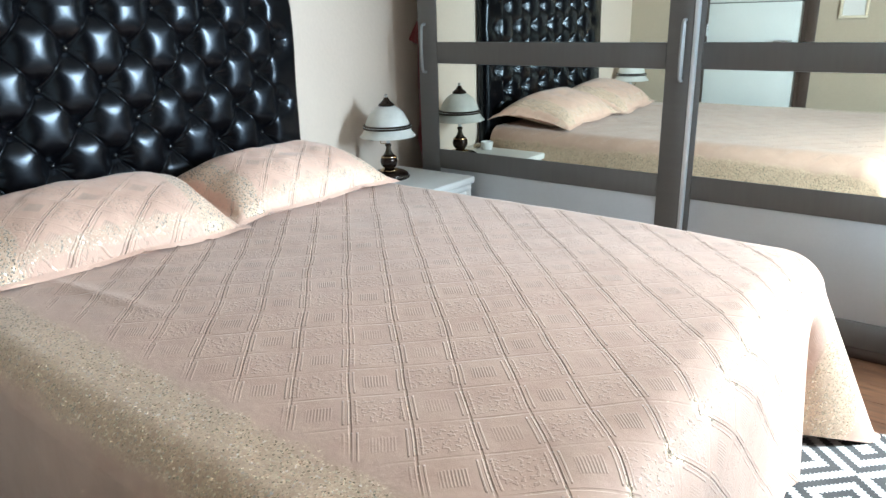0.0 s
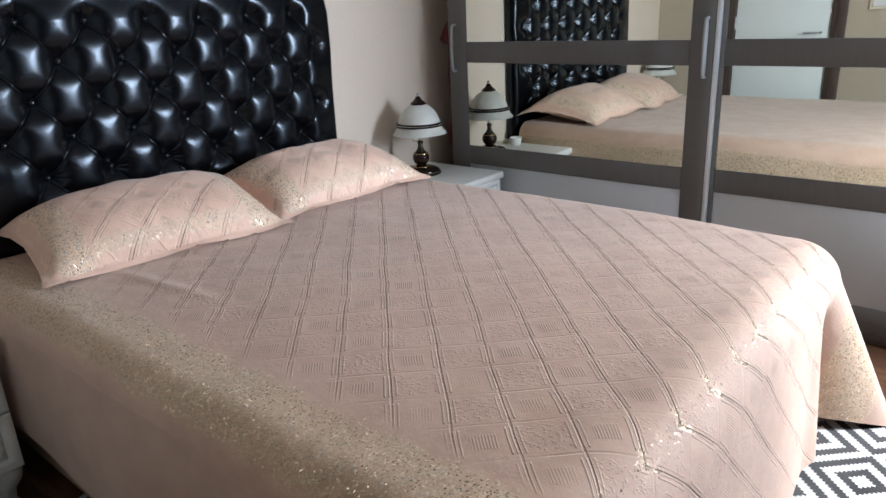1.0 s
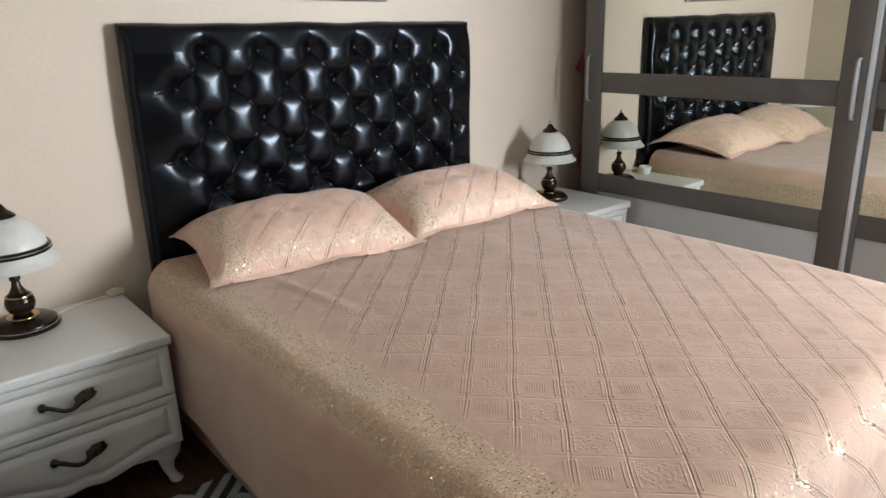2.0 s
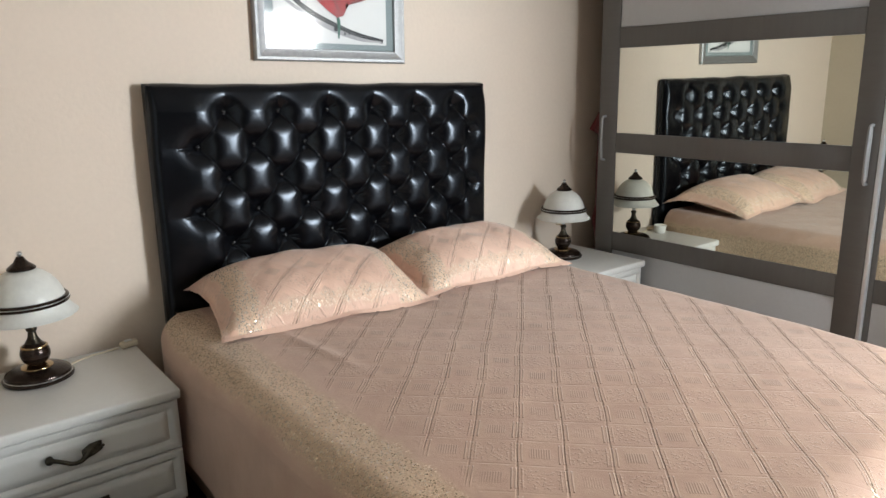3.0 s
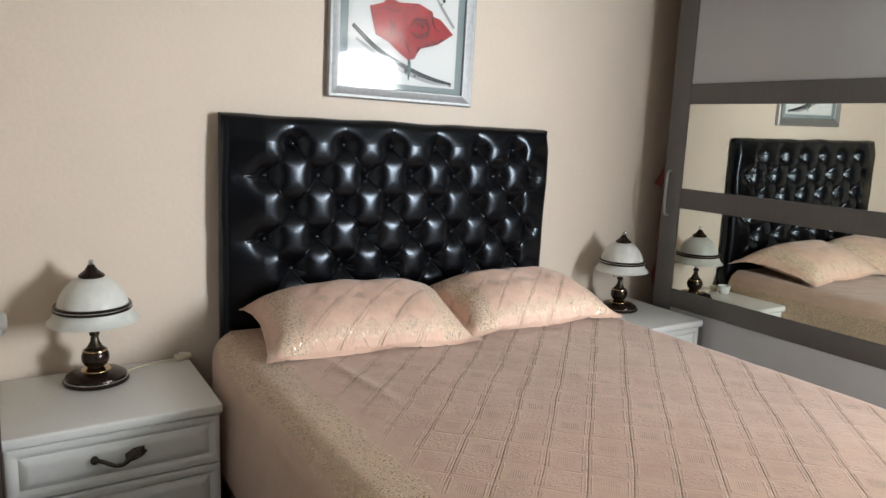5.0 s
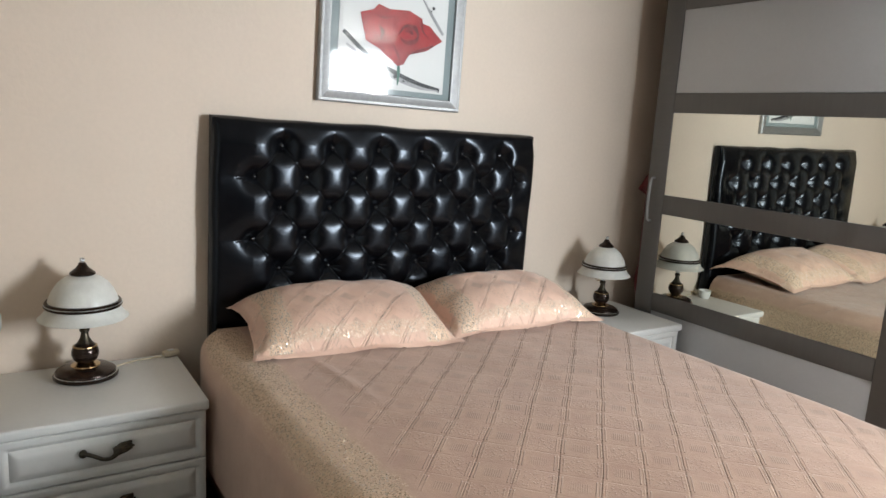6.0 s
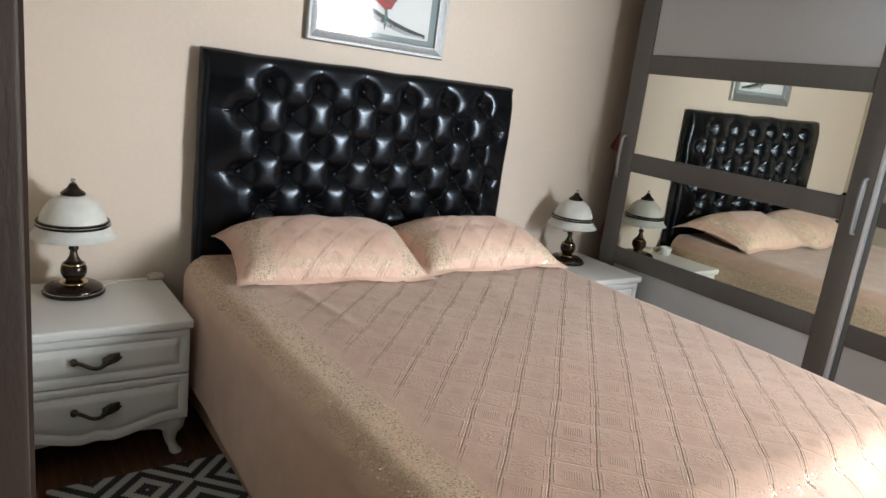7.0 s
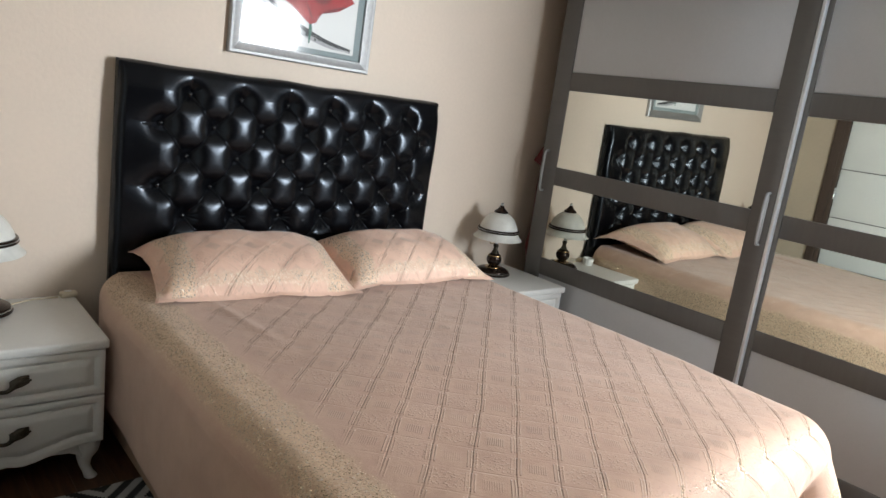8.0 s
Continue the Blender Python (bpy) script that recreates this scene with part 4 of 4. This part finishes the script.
def sliding_door(x0, x1, y):
    """One door: a core board that carries stiles, rails, two mirrors, two pale panels, a pull and a metal edge."""
    z0, z1 = 0.045, 2.165
    core = part("sliding_door", wbox(x0 + 0.004, x1 - 0.004, y + 0.012, y + 0.026, z0 + 0.003, z1 - 0.003), PANEL, ward)
    xa, xb = x0 + 0.112, x1 - 0.097
    part("stile", wbox(x0, xa, y, y + 0.0115, z0, z1, 0.003), GREY, core, "grey wood-grain stile")
    part("stile", wbox(xb, x1, y, y + 0.0115, z0, z1, 0.003), GREY, core, "grey wood-grain stile")
    for a, b in ((z0, 0.148), (0.528, 0.624), (1.043, 1.142), (1.561, 1.658), (2.061, z1)):
        part("rail", wbox(xa + 0.0005, xb - 0.0005, y + 0.0005, y + 0.0115, a, b, 0.003), GREY_RAIL, core, "grey wood-grain rail")
    for a, b in ((0.148, 0.528), (1.658, 2.061)):
        part("door_panel", wbox(xa + 0.001, xb - 0.001, y + 0.006, y + 0.0115, a + 0.001, b - 0.001, 0.001), PANEL, core, "pale grey gloss panel")
    for a, b in ((0.624, 1.043), (1.142, 1.561)):
        part("mirror", wbox(xa + 0.001, xb - 0.001, y + 0.005, y + 0.0115, a + 0.001, b - 0.001, 0.0), MIRROR, core, "silvered mirror glass", smooth=0)
    for hx in (x0 + 0.045, x1 - 0.030):
        path = spline([(hx - ox, y - WY, 1.000), (hx - ox, y - WY - 0.022, 1.004), (hx - ox, y - WY - 0.030, 1.03), (hx - ox, y - WY - 0.033, 1.11), (hx - ox, y - WY - 0.030, 1.195), (hx - ox, y - WY - 0.022, 1.221), (hx - ox, y - WY, 1.225)], 5)
        part("handle", tube(path, 0.0065, 14), HANDLE, core, "slim bow handle of brushed metal")
    part("edge_strip", wbox(x1 + 0.0005, x1 + 0.016, y - 0.002, y + 0.026, z0, z1, 0.003), SATIN, core, "bright metal edge strip")
    return core


sliding_door(WX0, 1.503, WY)
sliding_door(1.424, WX1 - 0.018, WY + 0.030)
# the track's dark colour paints the shade of the gap below the ceiling
part("track", wbox(WX0, WX1, WY - 0.004, WY + 0.060, 2.167, WTOP, 0.001), DARK_WOOD, ward, "top track coloured dark like the shaded gap above it")

# ---- small picture by the doorway, seen in the mirrors ----
sp = thing("small_picture", (1.60, ROOM_S, 1.17), "small yellowish print in a pale wooden frame on the south wall", "picture")
for a, b, c, d in ((-0.09, 0.09, 0, 0.02), (-0.09, 0.09, 0.36, 0.38), (-0.09, -0.07, 0.0205, 0.3595), (0.07, 0.09, 0.0205, 0.3595)):
    part("frame_side", box(a, b, 0.002, 0.022, c, d, 0.003), CORD, sp)
part("print", box(-0.069, 0.069, 0.003, 0.010, 0.021, 0.359, 0), PAPER, sp, smooth=0)

# ---- rug ----
rug = part("rug", box(-1.3, 1.3, -1.16, 1.16, 0.002, 0.014, 0.004), RUG)
rug.location = (1.87, -0.165, 0)
tagged(rug, "black and white rug with stepped diamonds under the bed", "rug")

# ---- small things ----
def cable(points, label):
    return tagged(part("cable", tube(spline(points, 8), 0.0032, 8), CORD), label, "cable")


def adapter(at, turn):
    a = thing("adapter", at, "cream plastic in-line switch on the cabinet", "switch", "cable switches", turn)
    part("switch_body", box(-0.015, 0.015, -0.030, 0.030, 0.0, 0.022, 0.007, 3), CORD, a)
    part("rocker", box(-0.008, 0.008, -0.014, 0.010, 0.0225, 0.026, 0.002), PAINT, a)
    return a


adapter((0.052, -0.895, 0.522), 8)
cable([(0.130, -1.105, 0.5262), (0.098, -1.080, 0.5262), (0.068, -1.020, 0.5262), (0.056, -0.930, 0.5262)], "cream lamp cable lying on the white cabinet")
adapter((0.10, 0.905, 0.522), -12)
cable([(0.150, 1.095, 0.5262), (0.125, 1.030, 0.5262), (0.112, 0.960, 0.5262), (0.108, 0.940, 0.5262)], "cream lamp cable lying on the white cabinet")
dish = thing("dish", (0.185, 0.930, 0.522), "small white ceramic dish on the cabinet", "dish")
part("bowl", lathe([(0, 0.004), (0.022, 0.004), (0.026, 0.0), (0.030, 0.004), (0.034, 0.030), (0.036, 0.046), (0.033, 0.046), (0.030, 0.028), (0.024, 0.010), (0, 0.009)], 32), PAINT, dish)

# a dark red cloth hanging in the gap beside the wardrobe
def cloth_edge(z):
    """Where the cloth's loose edge hangs: a pointed corner on top, close to the wardrobe below, fuller at the hem."""
    if z > 1.15:
        return 0.104 + 0.056 * min(1.0, (z - 1.15) / 0.093)
    return 0.163 - 0.059 * max(0.0, (z - 1.128) / 0.022) - 0.022 * math.exp(-((z - 0.66) / 0.07) ** 2)


bm = sheet(8, 70, lambda i, j: ((cloth_edge(0.50 + 0.743 * j) - 0.037) * (1 - i) + 0.158 * i, 1.530 + 0.005 * math.sin(i * 9 + j * 6), 0.50 + 0.743 * j))
cloth = part("hanging_cloth", bm, RED_CLOTH, smooth=80)
cloth.modifiers.new("thickness", "SOLIDIFY").thickness = 0.006
tagged(cloth, "dark red cloth hanging in the gap beside the wardrobe", "cloth")

# ---- skirting ----
for name, dims in (("baseboard_west", (0.0005, 0.014, -1.46, 2.10, 0, 0.07)), ("baseboard_south", (1.42, 2.04, ROOM_S + 0.0005, ROOM_S + 0.014, 0, 0.07)), ("baseboard_corner", (0.016, 0.49, ROOM_S + 0.0005, ROOM_S + 0.014, 0, 0.07))):
    setting(name, box(*dims, 0.003), DARK_WOOD, "dark brown wooden skirting board")

# ---- floor, board by board ----
sub = setting("floor", box(-T, ROOM_X + T, ROOM_S - 1.4, ROOM_N + T, -0.1, -0.006, 0), BLACK_INK, "dark brown wooden floor of long boards")
BOARDS = {}


def board_mesh(length):
    key = round(length, 2)
    if key not in BOARDS:
        bm = box(-key / 2 + 0.001, key / 2 - 0.001, -0.0635, 0.0635, -0.006, 0.0, 0.001, 1)
        me = bpy.data.meshes.new("floorboard")
        bmesh.ops.recalc_face_normals(bm, faces=bm.faces[:])
        bm.to_mesh(me)
        bm.free()
        me.materials.append(FLOOR)
        BOARDS[key] = me
    return BOARDS[key]


for r in range(28):
    y = ROOM_S + 0.064 + r * 0.128
    x = 0.0
    cut = 0.32 + (r * 0.52) % 1.3
    while x < ROOM_X - 0.05:
        end = min(cut, ROOM_X)
        b = new("floorboard", board_mesh(end - x))
        b.parent = sub
        b.location = ((x + end) / 2, y, 0)
        x, cut = end, end + 1.3
for r in range(11):
    b = new("floorboard", board_mesh(2.3))
    b.parent = sub
    b.location = (2.75, ROOM_S - 0.064 - r * 0.128, 0)
